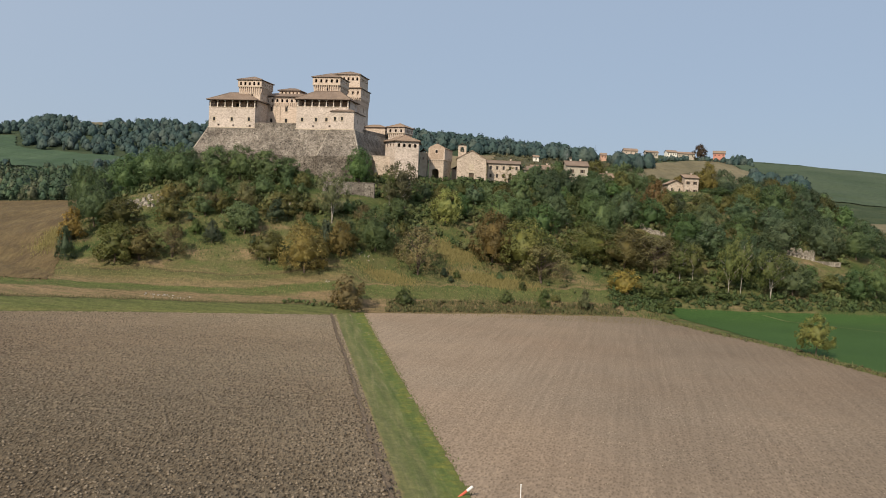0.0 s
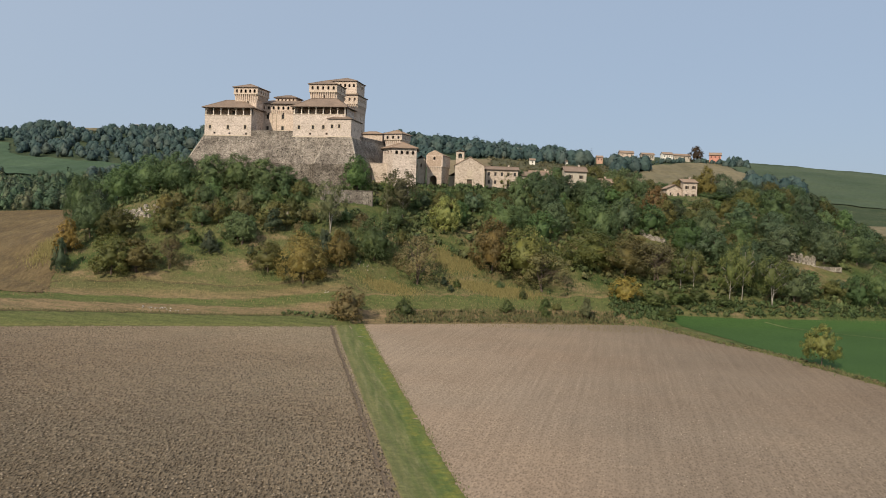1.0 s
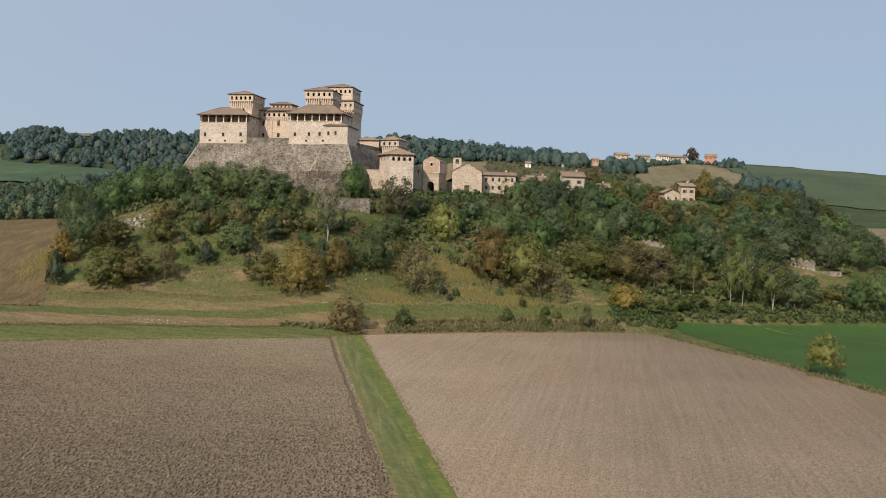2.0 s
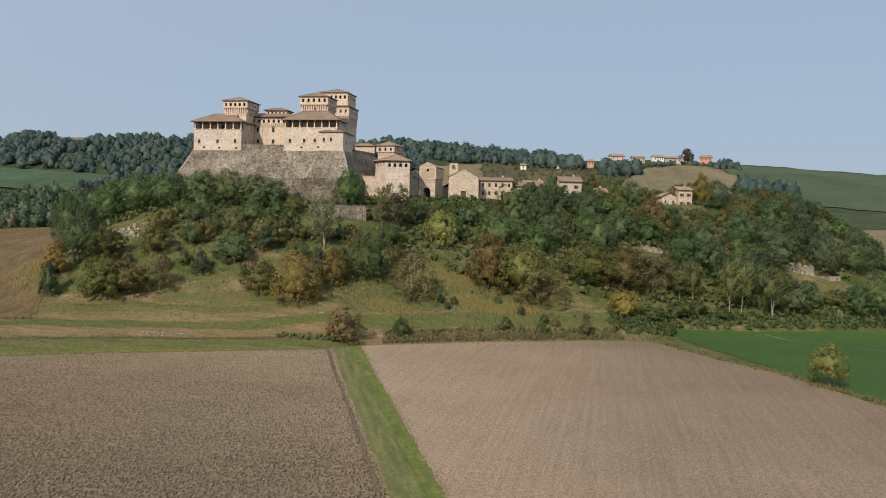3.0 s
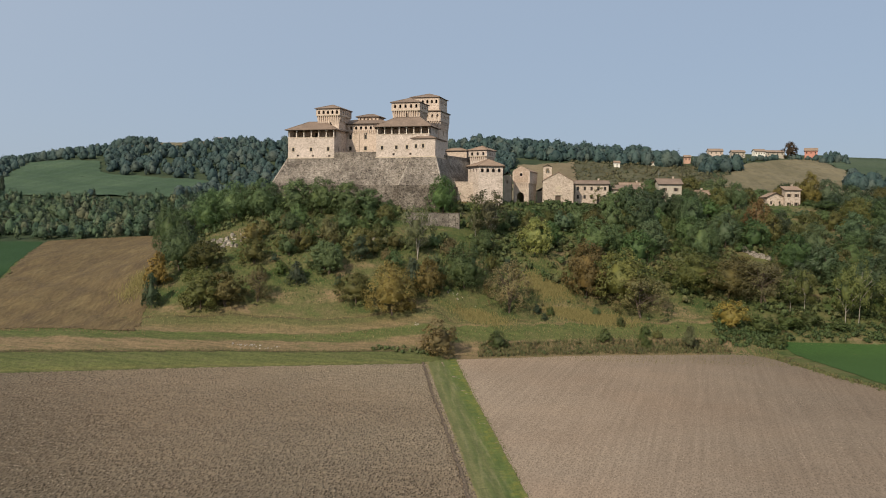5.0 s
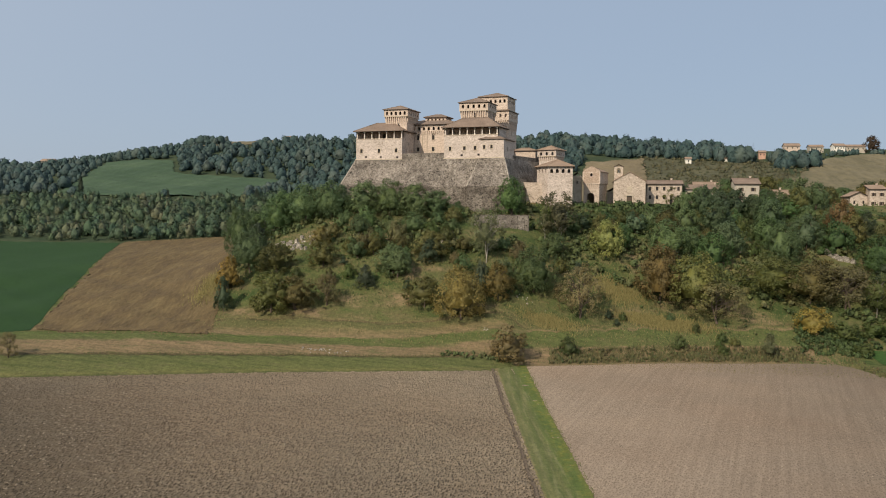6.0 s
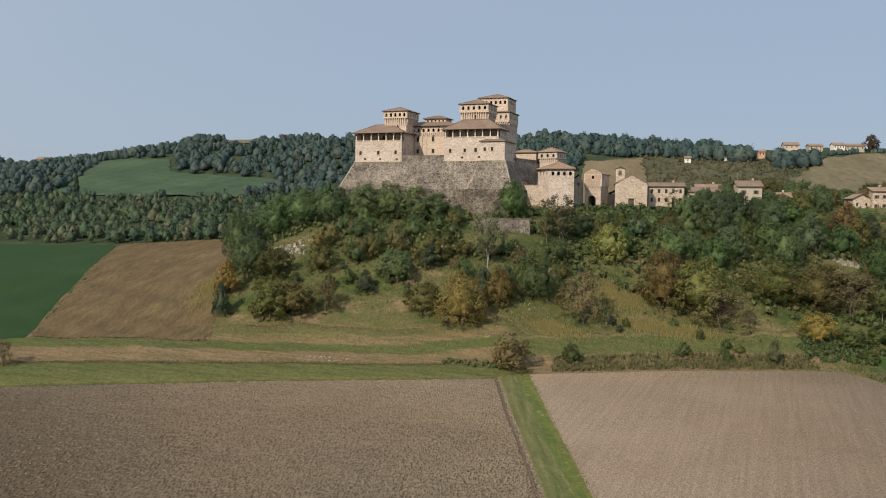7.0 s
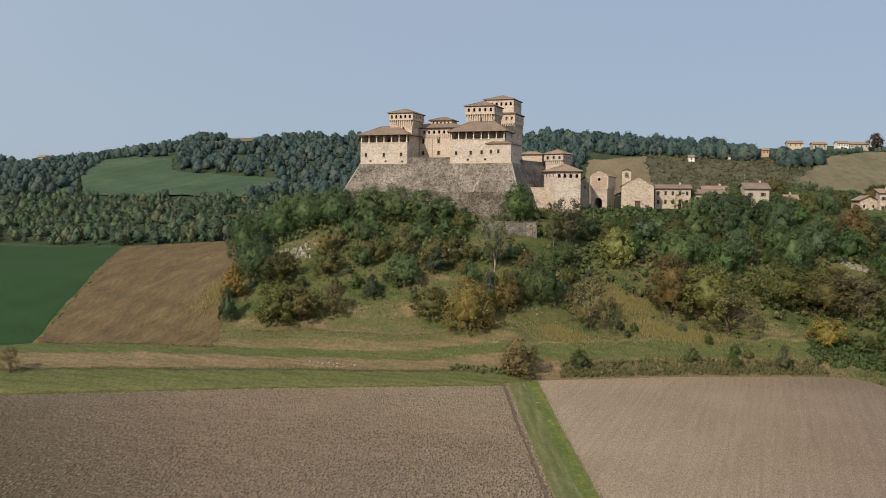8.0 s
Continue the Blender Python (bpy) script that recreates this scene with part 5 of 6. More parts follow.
def sight_limit(x, y):
    """The height to which growth on the slope stays below the village."""
    base = np.interp(x, [-60, -52, -46, -30, 9, 21, 26, 64, 70, 98, 104, 180], [70, 62, 40, 37.8, 39.6, 41.5, 46.5, 42.5, 40.6, 40.6, 46.0, 46.0])
    front = np.interp(x, [-30, 9, 14, 60, 75, 180], [309, 323, 330, 330, 360, 360])
    limit = 25.5 + (base - 25.5) * y / front if y < front else base + 8
    if x > 112:
        limit = min(limit, 25.2 + (np.interp(x * 300 / y, [112, 128, 140, 150, 175], [45, 39, 31, 24, 18]) - 25.2) * y / 300)
    return float(limit)



def plant(x, y, high, wide, kind, sink=0.15, label="", capped=False):
    """One tree or bush of its own, standing on the ground."""
    colour, stock, words, category = KINDS[kind]
    room = sight_limit(x, y) - float(ground_height(x, y))
    if capped and high > room:
        wide, high = wide * max(room / high, 0.6), room
    if high < 1.2:
        return None
    stock = "small" if stock == "round" and high < 7.5 else "large" if stock == "round" and high > 12.2 and y < 300 else stock
    trunk, crown = STOCK[stock][grow.integers(len(STOCK[stock]))]
    ob = new("tree" if category == "tree" else "bush")
    ob.matrix_basis = pose(x, y, float(ground_height(x, y)) - sink, 0, 0, grow.uniform(0, 360)) @ Matrix.Diagonal((wide, wide, high, 1))
    tagged(ob, label or words, category, "trees on the castle hill" if category == "tree" else "bushes on the slope")
    stem, head = new("trunk", trunk), new("crown", crown)
    stem.parent = head.parent = ob
    shade = grow.uniform(0.66, 1.22)
    head.color = (*[c * shade * grow.uniform(0.93, 1.07) for c in colour], 1)
    standing.append((x, y, wide))
    return ob


plant(-109, 232, 10.5, 6.2, "dark")
plant(-109, 250, 13.7, 12.5, "green")
plant(-112, 242, 9.7, 8.1, "gold")
plant(-95, 232, 11.6, 12.4, "olive")
plant(-89, 233, 9.6, 11.6, "rust")
plant(-81, 237, 9.3, 8.7, "brown")
plant(-72, 245, 7.3, 6.5, "dark")
plant(-64, 250, 9.2, 9.7, "green")
plant(-56, 257, 7.7, 8.5, "dark")
plant(-54, 240, 8.5, 11.2, "olive")
plant(-43, 236, 14.3, 14.9, "amber")
plant(-39, 247, 9.0, 6.2, "dark")
plant(-34, 244, 11.0, 9.1, "amber")
plant(-25, 252, 13.1, 13.1, "green")
plant(-12, 247, 14.0, 13.5, "brown")
plant(-5, 274, 12.0, 10.2, "yellow")
plant(10, 261, 17.2, 14.6, "rust")
plant(20, 260, 16.8, 17.3, "olive")
plant(25, 256, 11.9, 16.2, "brown")
plant(42, 270, 12.8, 17.1, "olive")
plant(52, 270, 12.8, 17.9, "rust")
plant(62, 270, 12.6, 16.0, "brown")
plant(50, 257, 7.2, 10.6, "gold")
plant(69, 267, 13.1, 9.8, "pale")
plant(73, 267, 13.0, 8.9, "pale")
plant(83, 263, 16.6, 10.2, "pale")
plant(87, 264, 18.6, 10.5, "pale")
plant(95, 262, 15.9, 13.1, "pale")
plant(103, 265, 11.5, 11.0, "green")
plant(124, 268, 9.5, 10.5, "green")
plant(131, 270, 12.6, 10.8, "green")
plant(-20, 280, 15.7, 14.9, "grey")
plant(-40, 259, 16.1, 12.1, "grey")
plant(-66, 251, 8.9, 9.7, "green")
plant(-100, 248, 9.2, 10.8, "olive")
plant(-87, 252, 7.8, 9.4, "olive")
plant(-91, 263, 6.5, 7.6, "amber")
plant(-120, 267, 16.6, 10.0, "green")
plant(-110, 258, 12.8, 8.8, "dark")
plant(-56, 261, 8.1, 11.4, "olive")
plant(-20, 269, 7.5, 10.1, "green")


# the lone tree in the green field, and bushes along the ditch
plant(75.8, 178.5, 9.0, 7.6, "orchard", label="small round tree with yellow-green leaves beside the crop")
plant(-143, 189, 6.5, 5.0, "brown", label="small bare-looking tree on the verge")
plant(-28.5, 221, 8.6, 10.5, "tawny", label="large brown-green bush at the end of the track")
plant(-14, 230, 5.0, 5.4, "shrub")
plant(14, 241.5, 3.6, 4.4, "shrub")
plant(25, 241, 2.9, 3.8, "shrub")
plant(36.5, 242, 7.0, 5.2, "sapling", label="slim grey-green sapling on the verge")
plant(58, 255, 5.0, 9.0, "shrub"), plant(66, 258, 4.5, 9.5, "shrub"), plant(73, 261, 4.0, 8.0, "shrub"), plant(80, 260, 3.2, 7.0, "shrub"), plant(61, 249, 3.2, 6.0, "shrub")
# trees close below the castle walls
plant(-36.5, 294, 13.5, 11.5, "fresh", label="dense bright green tree beside the castle wall")
for x, y, h, w, kind in ((-86, 290, 12, 13, "green"), (-77, 291, 12.5, 13, "green"), (-68, 290, 11.5, 13, "green"), (-96, 287, 13, 14, "green"), (-106, 288, 14, 14, "green"), (-115, 286, 14, 14, "green"), (-123, 282, 12, 12, "green"), (-61, 291, 9, 11, "green")):
    plant(x, y, h, w, kind)


def fill(x0, x1, y0, y1, tries, kinds, low, high, room=0.42):
    """Trees in a stretch of the plan, with room between them."""
    for _ in range(tries):
        x, y = grow.uniform(x0, x1), grow.uniform(y0, y1)
        h = grow.uniform(low, high)
        w = h * grow.uniform(0.8, 1.15)
        if -114 < x < -90 and 247 < y < 279 or -52 < x < -26 and 266 < y < 304 or -13 < x < 3 and 252 < y < 281 or 108 < x < 128 and 264 < y < 288 or 56 < x < 73 and 271 < y < 291:
            continue
        if all((x - a) ** 2 + (y - b) ** 2 > (room * (w + c)) ** 2 for a, b, c in standing):
            plant(x, y, h, w, kinds[grow.integers(len(kinds))], capped=True)


fill(-128, -96, 256, 300, 90, ("deep", "green", "olive", "dark", "deep"), 8, 13)
fill(-96, -20, 252, 294, 250, ("green", "olive", "shrub", "scrub", "green", "fresh", "olive"), 4, 7.4, 0.42)
fill(-100, 30, 244, 268, 110, ("scrub", "shrub", "olive", "green", "dark", "shrub"), 2.0, 4.6, 0.45)
fill(-30, 45, 262, 300, 260, ("green", "fresh", "deep", "green", "olive", "deep", "fresh"), 8, 13)
fill(45, 135, 266, 345, 420, ("deep", "green", "deep", "olive", "green", "deep", "fresh", "deep"), 10, 16)
fill(-28, 60, 288, 315, 240, ("green", "fresh", "shrub", "olive"), 3, 7, 0.36)
fill(12, 100, 318, 345, 70, ("green", "green", "olive"), 7, 11)
fill(100, 175, 266, 400, 420, ("deep", "green", "deep", "olive"), 11, 17)
fill(56, 110, 330, 440, 150, ("green", "amber", "olive", "green"), 7, 11)
plant(103.5, 366, 14, 9.5, "amber")
plant(188, 700, 13.5, 13, "russet", label="dark russet tree beside the hilltop houses")
plant(69, 305, 14, 9.5, "copper")
for x, y, h, w, kind in ((21, 315, 9.6, 8.5, "green"), (27, 316, 11.8, 9, "deep"), (32.2, 315, 10.4, 8, "deep"), (37.9, 317, 10.6, 10, "deep"), (43.5, 318, 8.8, 9, "green")):
    plant(x, y, h, w, kind, label="tall dark green tree before the village houses")
plant(58, 278, 7.5, 10, "rust"), plant(67, 279, 6.5, 9, "olive"), plant(74, 277, 9, 10, "deep")
plant(110, 271, 6.2, 8.5, "green"), plant(117, 271, 5.6, 8.5, "olive"), plant(121, 276, 3.8, 6, "deep"), plant(113, 278, 3.8, 6.5, "green"), plant(105, 276, 7.0, 8.5, "deep")
plant(79, 285, 10.5, 15, "deep", label="broad deep green tree beside a rock face")
plant(89, 284, 10, 12, "olive"), plant(96, 280, 11, 12, "deep"), plant(86, 276, 11, 11, "green"), plant(101, 284, 10, 11, "green")
plant(-24, 281, 12, 6.5, "pale", label="feathery grey-green tree with several pale trunks")
plant(-19, 280, 11, 6.0, "grey", label="feathery grey-green tree with several pale trunks")
plant(-24, 279, 10, 5.5, "grey", label="feathery grey-green tree with several pale trunks")
for x, y, h, w, kind in ((26, 322, 9, 9, "green"), (32, 320, 10, 9, "green"), (36, 323, 9, 8, "olive"), (48, 322, 10, 9, "green"), (53, 325, 9, 9, "green"), (60, 328, 10, 9, "olive"), (42, 318, 6, 7, "green"), (68, 335, 10, 9, "green"), (19, 327, 4, 4, "shrub")):
    plant(x, y, h, w, kind)
for x, y, h in ((-298, 448, 12), (-240, 440, 6), (-180, 420, 9)):
    plant(x, y, h, h * 0.38, "conifer", label="dark pointed conifer above the woods")


def wood(name, label, count, where, low, high, tones, leaves=110, size=0.7, kind_words="woodland", cap=None, shape="dome", core_share=0.66):
    """A wood of many small-leaved crowns, far off, as one mass."""
    verts, faces, tone, facing, k, made = [], [], [], [], 0, 0
    leaves = int(leaves * 0.46)
    pool = []
    for _ in range(9):
        p, d, phase = crown_points(grow, leaves, shape, max(leaves // 4, 6))
        core, core_faces, away = crown_core(grow, shape, phase, core_share if leaves > 66 else 0.44, 5 if leaves > 66 else 3, 8 if leaves > 66 else 5, 0.26)
        pool.append((p, d, outward(p, d, 0.3, 0.9, 0.35, 0.15), core, core_faces, away))
    while made < count:
        x, y = where()
        if x is None:
            made += 1
            continue
        h = low + (high - low) * grow.uniform() ** 1.3
        w = h * grow.uniform(0.75, 1.3)
        if cap is not None:
            h = min(h, cap(x, y) - float(ground_height(x, y)) + 2.2 * math.sin(x * 0.06) + 1.2 * math.sin(x * 0.17 + y * 0.1) + grow.uniform(-3.5, 1.8))
            if h < 2.5:
                made += 0.5
                continue
            w = min(w, h * grow.uniform(0.9, 1.2))
        if leaves <= 66:
            w *= 1.5
        if h > 6 and grow.uniform() < 0.12:
            w *= 0.45
        p, d, lean, core, core_faces, away = pool[grow.integers(9)]
        a = grow.uniform(0, 2 * np.pi)
        turn = np.array([[np.cos(a), -np.sin(a), 0], [np.sin(a), np.cos(a), 0], [0, 0, 1]])
        grown, root = np.array([w, w, h * 1.05]), np.array([x, y, float(ground_height(x, y)) - 0.10 * h])
        q, f = leaf_quads((p @ turn.T) * (0.90 if core_share < 0.6 else 0.86) * grown + root, lean @ turn.T, grow.uniform(0.6, 1.2, len(p)) * size * h / 12, grow, 0.4)
        facing += [np.repeat(lean @ turn.T, 3, 0), away @ turn.T]
        f = np.concatenate([f, core_faces + len(q)])
        q = np.concatenate([q, (core @ turn.T) * grown + root])
        verts.append(q), faces.append(f + k), tone.append(np.full(len(q), grow.uniform(0, 1)))
        k += len(q)
        made += 1
    data = array_mesh(name, np.concatenate(verts), np.concatenate(faces), tones, [("crown", np.concatenate(tone))], np.concatenate(facing))
    return tagged(new(name, data), label, kind_words, kind="stuff")


# Extra blue in these tones imitates a little haze.
WOOD_NEAR = wood_foliage("woodland_leaves", (0.041, 0.078, 0.049), (0.078, 0.109, 0.059), (0.050, 0.092, 0.056), (0.108, 0.115, 0.071), (0.064, 0.108, 0.056), (0.046, 0.085, 0.056), (0.094, 0.108, 0.064), grain=1.5, depth=0.85)
SCRUB = wood_foliage("scrub_leaves", (0.074, 0.083, 0.045), (0.098, 0.092, 0.052), (0.083, 0.087, 0.047), (0.107, 0.096, 0.056), (0.067, 0.081, 0.045))
UNDER = wood_foliage("undergrowth_leaves", (0.060, 0.092, 0.034), (0.098, 0.116, 0.046), (0.072, 0.106, 0.038), (0.125, 0.122, 0.054), (0.066, 0.096, 0.036))
HEDGE = wood_foliage("hedge_leaves", (0.046, 0.076, 0.028), (0.064, 0.094, 0.034), (0.052, 0.084, 0.030), (0.078, 0.098, 0.038))
# Distance haze is painted into these leaves: bluer and duller tones.
WOOD_FAR = wood_foliage("haze_tinted_leaves", (0.029, 0.058, 0.060), (0.049, 0.081, 0.079), (0.034, 0.065, 0.068), (0.069, 0.093, 0.086), (0.039, 0.071, 0.070), (0.029, 0.058, 0.060), grain=1.4, depth=0.95)


def region(x0, x1, y0, y1, *holes):
    """Random places in a stretch of the plan, outside the clearings given as four corners."""
    def inside(x, y, quad):
        return all((bx - ax) * (y - ay) - (by - ay) * (x - ax) > 0 for (ax, ay), (bx, by) in zip(quad, quad[1:] + quad[:1]))

    def pick():
        for _ in range(30):
            x, y = grow.uniform(x0, x1), grow.uniform(y0, y1)
            if not any(inside(x, y, h) for h in holes):
                return x, y
        return None, None
    return pick


def along_crop():
    x = grow.uniform(58, 165)
    return x, 251.0 + 0.150 * (x - 62) + grow.uniform(0.4, 8.5)


PASTURE = [(-318, 450), (-200, 447), (-203, 522), (-296, 556), (-350, 526)]
UPPER = [(-350, 526), (-296, 556), (-326, 611), (-393, 623)]
SLOPE = [(-20, 440), (17, 440), (20, 640), (-20, 610)]
STUBBLE_PLOT = [(88, 500), (192, 505), (205, 690), (140, 655)]


def behind_fields():
    x = grow.uniform(-345, -108)
    y0 = float(np.interp(x, [-345, -186, -140, -108], [308, 309, 331, 338]))
    return x, y0 + (446 - y0) * grow.uniform(0, 1) ** 1.15


def layered(x, y):
    return float(np.interp(y, [306, 318, 335, 355, 385, 446], [30.5, 33.5, 37.0, 40.5, 43.6, 48.0]))


wood("woods", "mixed autumn woods behind the dry field", 1250, behind_fields, 3.0, 9.5, WOOD_NEAR, 290, 0.66, cap=layered, core_share=0.50)
wood("woods", "green woods beyond the castle", 200, region(-122, -40, 345, 520), 8, 14, WOOD_NEAR, 300, 0.6, core_share=0.50)
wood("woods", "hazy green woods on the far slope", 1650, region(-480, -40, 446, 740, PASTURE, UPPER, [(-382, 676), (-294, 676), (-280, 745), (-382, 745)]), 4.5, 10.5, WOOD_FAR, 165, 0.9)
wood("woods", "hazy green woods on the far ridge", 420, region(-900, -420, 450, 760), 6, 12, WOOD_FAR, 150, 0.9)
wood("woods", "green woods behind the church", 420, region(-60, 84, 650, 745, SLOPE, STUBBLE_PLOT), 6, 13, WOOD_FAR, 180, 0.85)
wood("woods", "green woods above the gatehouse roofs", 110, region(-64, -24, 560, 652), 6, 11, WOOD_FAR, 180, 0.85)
wood("woods", "bushy growth behind the village houses", 150, region(-10, 130, 352, 480, SLOPE, [(76, 345), (106, 345), (106, 380), (76, 380)]), 5, 9, WOOD_NEAR, 220, 0.6, cap=lambda x, y: 51)
wood("scrub", "brown-green scrub on the slope behind the village", 1300, region(17, 132, 425, 655, STUBBLE_PLOT), 1.2, 3.6, SCRUB, 110, 1.1, "bushes")
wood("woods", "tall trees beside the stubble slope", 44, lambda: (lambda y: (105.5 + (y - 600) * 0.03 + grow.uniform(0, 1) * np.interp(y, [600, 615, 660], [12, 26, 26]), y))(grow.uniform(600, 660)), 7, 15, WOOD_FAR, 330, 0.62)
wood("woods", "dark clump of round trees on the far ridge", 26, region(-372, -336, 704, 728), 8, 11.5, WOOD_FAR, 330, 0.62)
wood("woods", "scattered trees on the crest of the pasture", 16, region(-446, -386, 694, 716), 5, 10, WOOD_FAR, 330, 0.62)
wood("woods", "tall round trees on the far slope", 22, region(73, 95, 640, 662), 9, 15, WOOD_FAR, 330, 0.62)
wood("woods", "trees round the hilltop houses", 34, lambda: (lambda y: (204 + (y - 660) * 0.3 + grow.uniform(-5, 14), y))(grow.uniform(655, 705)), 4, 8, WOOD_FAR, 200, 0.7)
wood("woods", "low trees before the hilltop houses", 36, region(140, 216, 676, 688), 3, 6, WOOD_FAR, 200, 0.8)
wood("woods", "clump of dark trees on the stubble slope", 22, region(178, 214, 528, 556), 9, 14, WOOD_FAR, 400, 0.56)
wood("woods", "scattered low bushes on the hillside", 170, region(-104, 45, 248, 270), 0.5, 1.5, UNDER, 110, 0.9, "bushes")
wood("undergrowth", "dense green undergrowth below the castle and village", 1500, region(-120, 130, 264, 308, [(57, 274), (72, 274), (72, 291), (57, 297)], [(106, 272), (129, 272), (129, 287), (106, 291)], [(-50, 272), (-26, 272), (-26, 286), (-50, 286)], [(-111, 259), (-91, 259), (-91, 278), (-111, 278)]), 1.4, 3.4, UNDER, 125, 1.35, "bushes")
wood("woods", "low bushes before the old farmhouse", 90, region(62, 106, 333, 357), 0.7, 1.5, UNDER, 140, 0.8, "bushes")
wood("hedge", "dense green hedge below the church", 420, region(-26, 62, 304, 320), 1.5, 2.6, HEDGE, 130, 1.35, "hedge")
wood("hedge", "tall green hedge on the terrace before the church", 170, region(-2, 26, 312, 320), 2.8, 4.4, HEDGE, 130, 1.35, "hedge")
wood("hedge", "dense green hedge at the head of the harrowed field", 230, region(45, 62, 246.5, 258), 0.8, 2.1, HEDGE, 130, 1.35, "hedge")
wood("hedge", "dense green hedge at the edge of the crop", 560, along_crop, 0.8, 2.1, HEDGE, 130, 1.35, "hedge")


def tufts(name, label, count, where, low, high, material, broad=0.12):
    """Upright grass or reed blades in one mass."""
    verts, faces, k = [], [], 0
    for _ in range(count):
        x, y = where()
        z = float(ground_height(x, y)) - 0.1
        h, a = grow.uniform(low, high), grow.uniform(-1.0, 1.0)
        dx, dy, lean = broad * math.cos(a), broad * math.sin(a), grow.normal(size=2) * 0.25 * h
        verts += [(x - dx, y - dy, z), (x + dx, y + dy, z), (x + lean[0] + dx * 0.3, y + lean[1] + dy * 0.3, z + h), (x + lean[0] - dx * 0.3, y + lean[1] - dy * 0.3, z + h)]
        faces.append((k, k + 1, k + 2, k + 3))
        k += 4
    up = np.array([0, -0.25, 1.0]) + grow.normal(size=(count, 3)) * 0.22
    up /= np.linalg.norm(up, axis=1, keepdims=True)
    data = array_mesh(name, np.array(verts), np.array(faces), material, facing=np.repeat(up, 4, 0))
    return tagged(new(name, data), label, "grass", kind="stuff")


def blades(name, low, high):
    n = Nodes(name, 0.8, 0.2)
    return n.colour(n.ramp(n.add("ShaderNodeNewGeometry").outputs["Random Per Island"], (0.0, low), (1.0, high)))


REED = blades("reed_blades", (0.060, 0.074, 0.028), (0.130, 0.110, 0.050))
STRAW = blades("straw_blades", (0.14, 0.125, 0.045), (0.215, 0.180, 0.070))
REEDS = wood_foliage("reed_leaves", (0.064, 0.082, 0.030), (0.115, 0.098, 0.048), (0.064, 0.084, 0.030), (0.135, 0.105, 0.056), (0.080, 0.094, 0.036))
WEEDS = blades("weed_blades", (0.105, 0.078, 0.046), (0.175, 0.127, 0.067))
EDGE = blades("edge_grass_blades", (0.080, 0.102, 0.034), (0.155, 0.145, 0.062))
HERBS = blades("herb_blades", (0.042, 0.066, 0.022), (0.098, 0.112, 0.040))
DRYGRASS = blades("dry_grass_blades", (0.10, 0.095, 0.04), (0.21, 0.165, 0.08))


def along(x0, x1, d0, d1):
    def pick():
        x = grow.uniform(x0, x1)
        return x, float(foot_line(x)) + grow.uniform(d0, d1)
    return pick


def spot(x, y, rx, ry):
    def pick():
        return x + grow.normal() * rx * 0.6, y + grow.normal() * ry * 0.6
    return pick


wood("reeds", "dense olive reeds along the ditch", 620, along(-18, 47, 1.0, 8.5), 0.3, 1.5, REEDS, 115, 1.0, "reeds")
tufts("reeds", "thin reed blades along the ditch", 2600, along(-19, 45, 0.8, 9.0), 0.3, 1.5, REED, 0.10)
wood("weeds", "olive weeds between the two fields", 700, lambda: (lambda y: (np.interp(y, [42, 154, 192, 211, 238], [104, 80, 72, 64, 57]) + grow.normal() * 1.0, y))(grow.uniform(90, 246)), 0.4, 1.1, REEDS, 40, 1.9, "weeds")


def in_dry_field():
    u, v = grow.uniform(-0.01, 1.0) + abs(grow.normal()) * 0.06, grow.uniform(-0.02, 1.01)
    return (-150 + 44 * u) * (1 - v) + (-186 + 46 * u) * v, (208 + 8 * u) * (1 - v) + (308 + 21 * u) * v


tufts("weeds", "dry weeds over the sloping field", 15000, in_dry_field, 0.15, 0.40, WEEDS, 0.2)
tufts("straw_grass", "tall yellow grass on the slope", 2200, spot(-20, 242, 6, 2.5), 0.35, 0.9, STRAW)
tufts("straw_grass", "tall yellow grass on the slope", 4600, spot(10, 251.5, 9, 2.2), 0.5, 1.2, STRAW)
tufts("straw_grass", "tall yellow grass on the slope", 3400, spot(-2, 261, 6, 4), 0.4, 1.0, STRAW)
tufts("straw_grass", "tall yellow grass at the edge of the dry field", 1800, spot(-118, 246, 4, 8), 0.5, 1.3, STRAW)


def ditch_edge():
    x = grow.uniform(-128, -33)
    return x, float(foot_line(x)) + 10.0 * float(np.interp(x, [-135, -92, -57], [1.55, 1.27, 1.0])) + grow.normal() * 0.35


tufts("weeds", "dark weeds along the edge of the mown strip", 900, ditch_edge, 0.2, 0.6, REED)
wood("undergrowth", "low green weeds beside the bush at the end of the track", 46, lambda: (grow.uniform(-46, -30), 219.5 + grow.uniform(-1.5, 2.0)), 0.6, 1.5, UNDER, 120, 1.0, "bushes")
tufts("herbs", "dark green herbs over the hillside", 11000, region(-112, 60, 238, 288), 0.2, 0.7, HERBS, 0.2)
tufts("dry_grass", "dry grass tufts over the hillside", 16000, region(-112, 60, 222, 275), 0.2, 0.6, DRYGRASS)


def beside_track():
    y = grow.uniform(70, 222)
    return float(track_right(y) + grow.normal() * 0.35) if grow.uniform() < 0.7 else float(track_left(y) + grow.normal() * 0.3), y


tufts("edge_grass", "tufts of grass between the two fields", 3600, lambda: (lambda y: (np.interp(y, [42, 154, 192, 211, 238], [104, 80, 72, 64, 57]) + grow.normal() * 1.1, y))(grow.uniform(90, 246)), 0.3, 0.8, EDGE)
tufts("edge_grass", "rough green grass at the head of the crop", 2600, lambda: (lambda x: (x, 249.5 + 0.13 * (x - 62) + grow.uniform(0.0, 6.0)))(grow.uniform(50, 190)), 0.2, 0.6, EDGE)
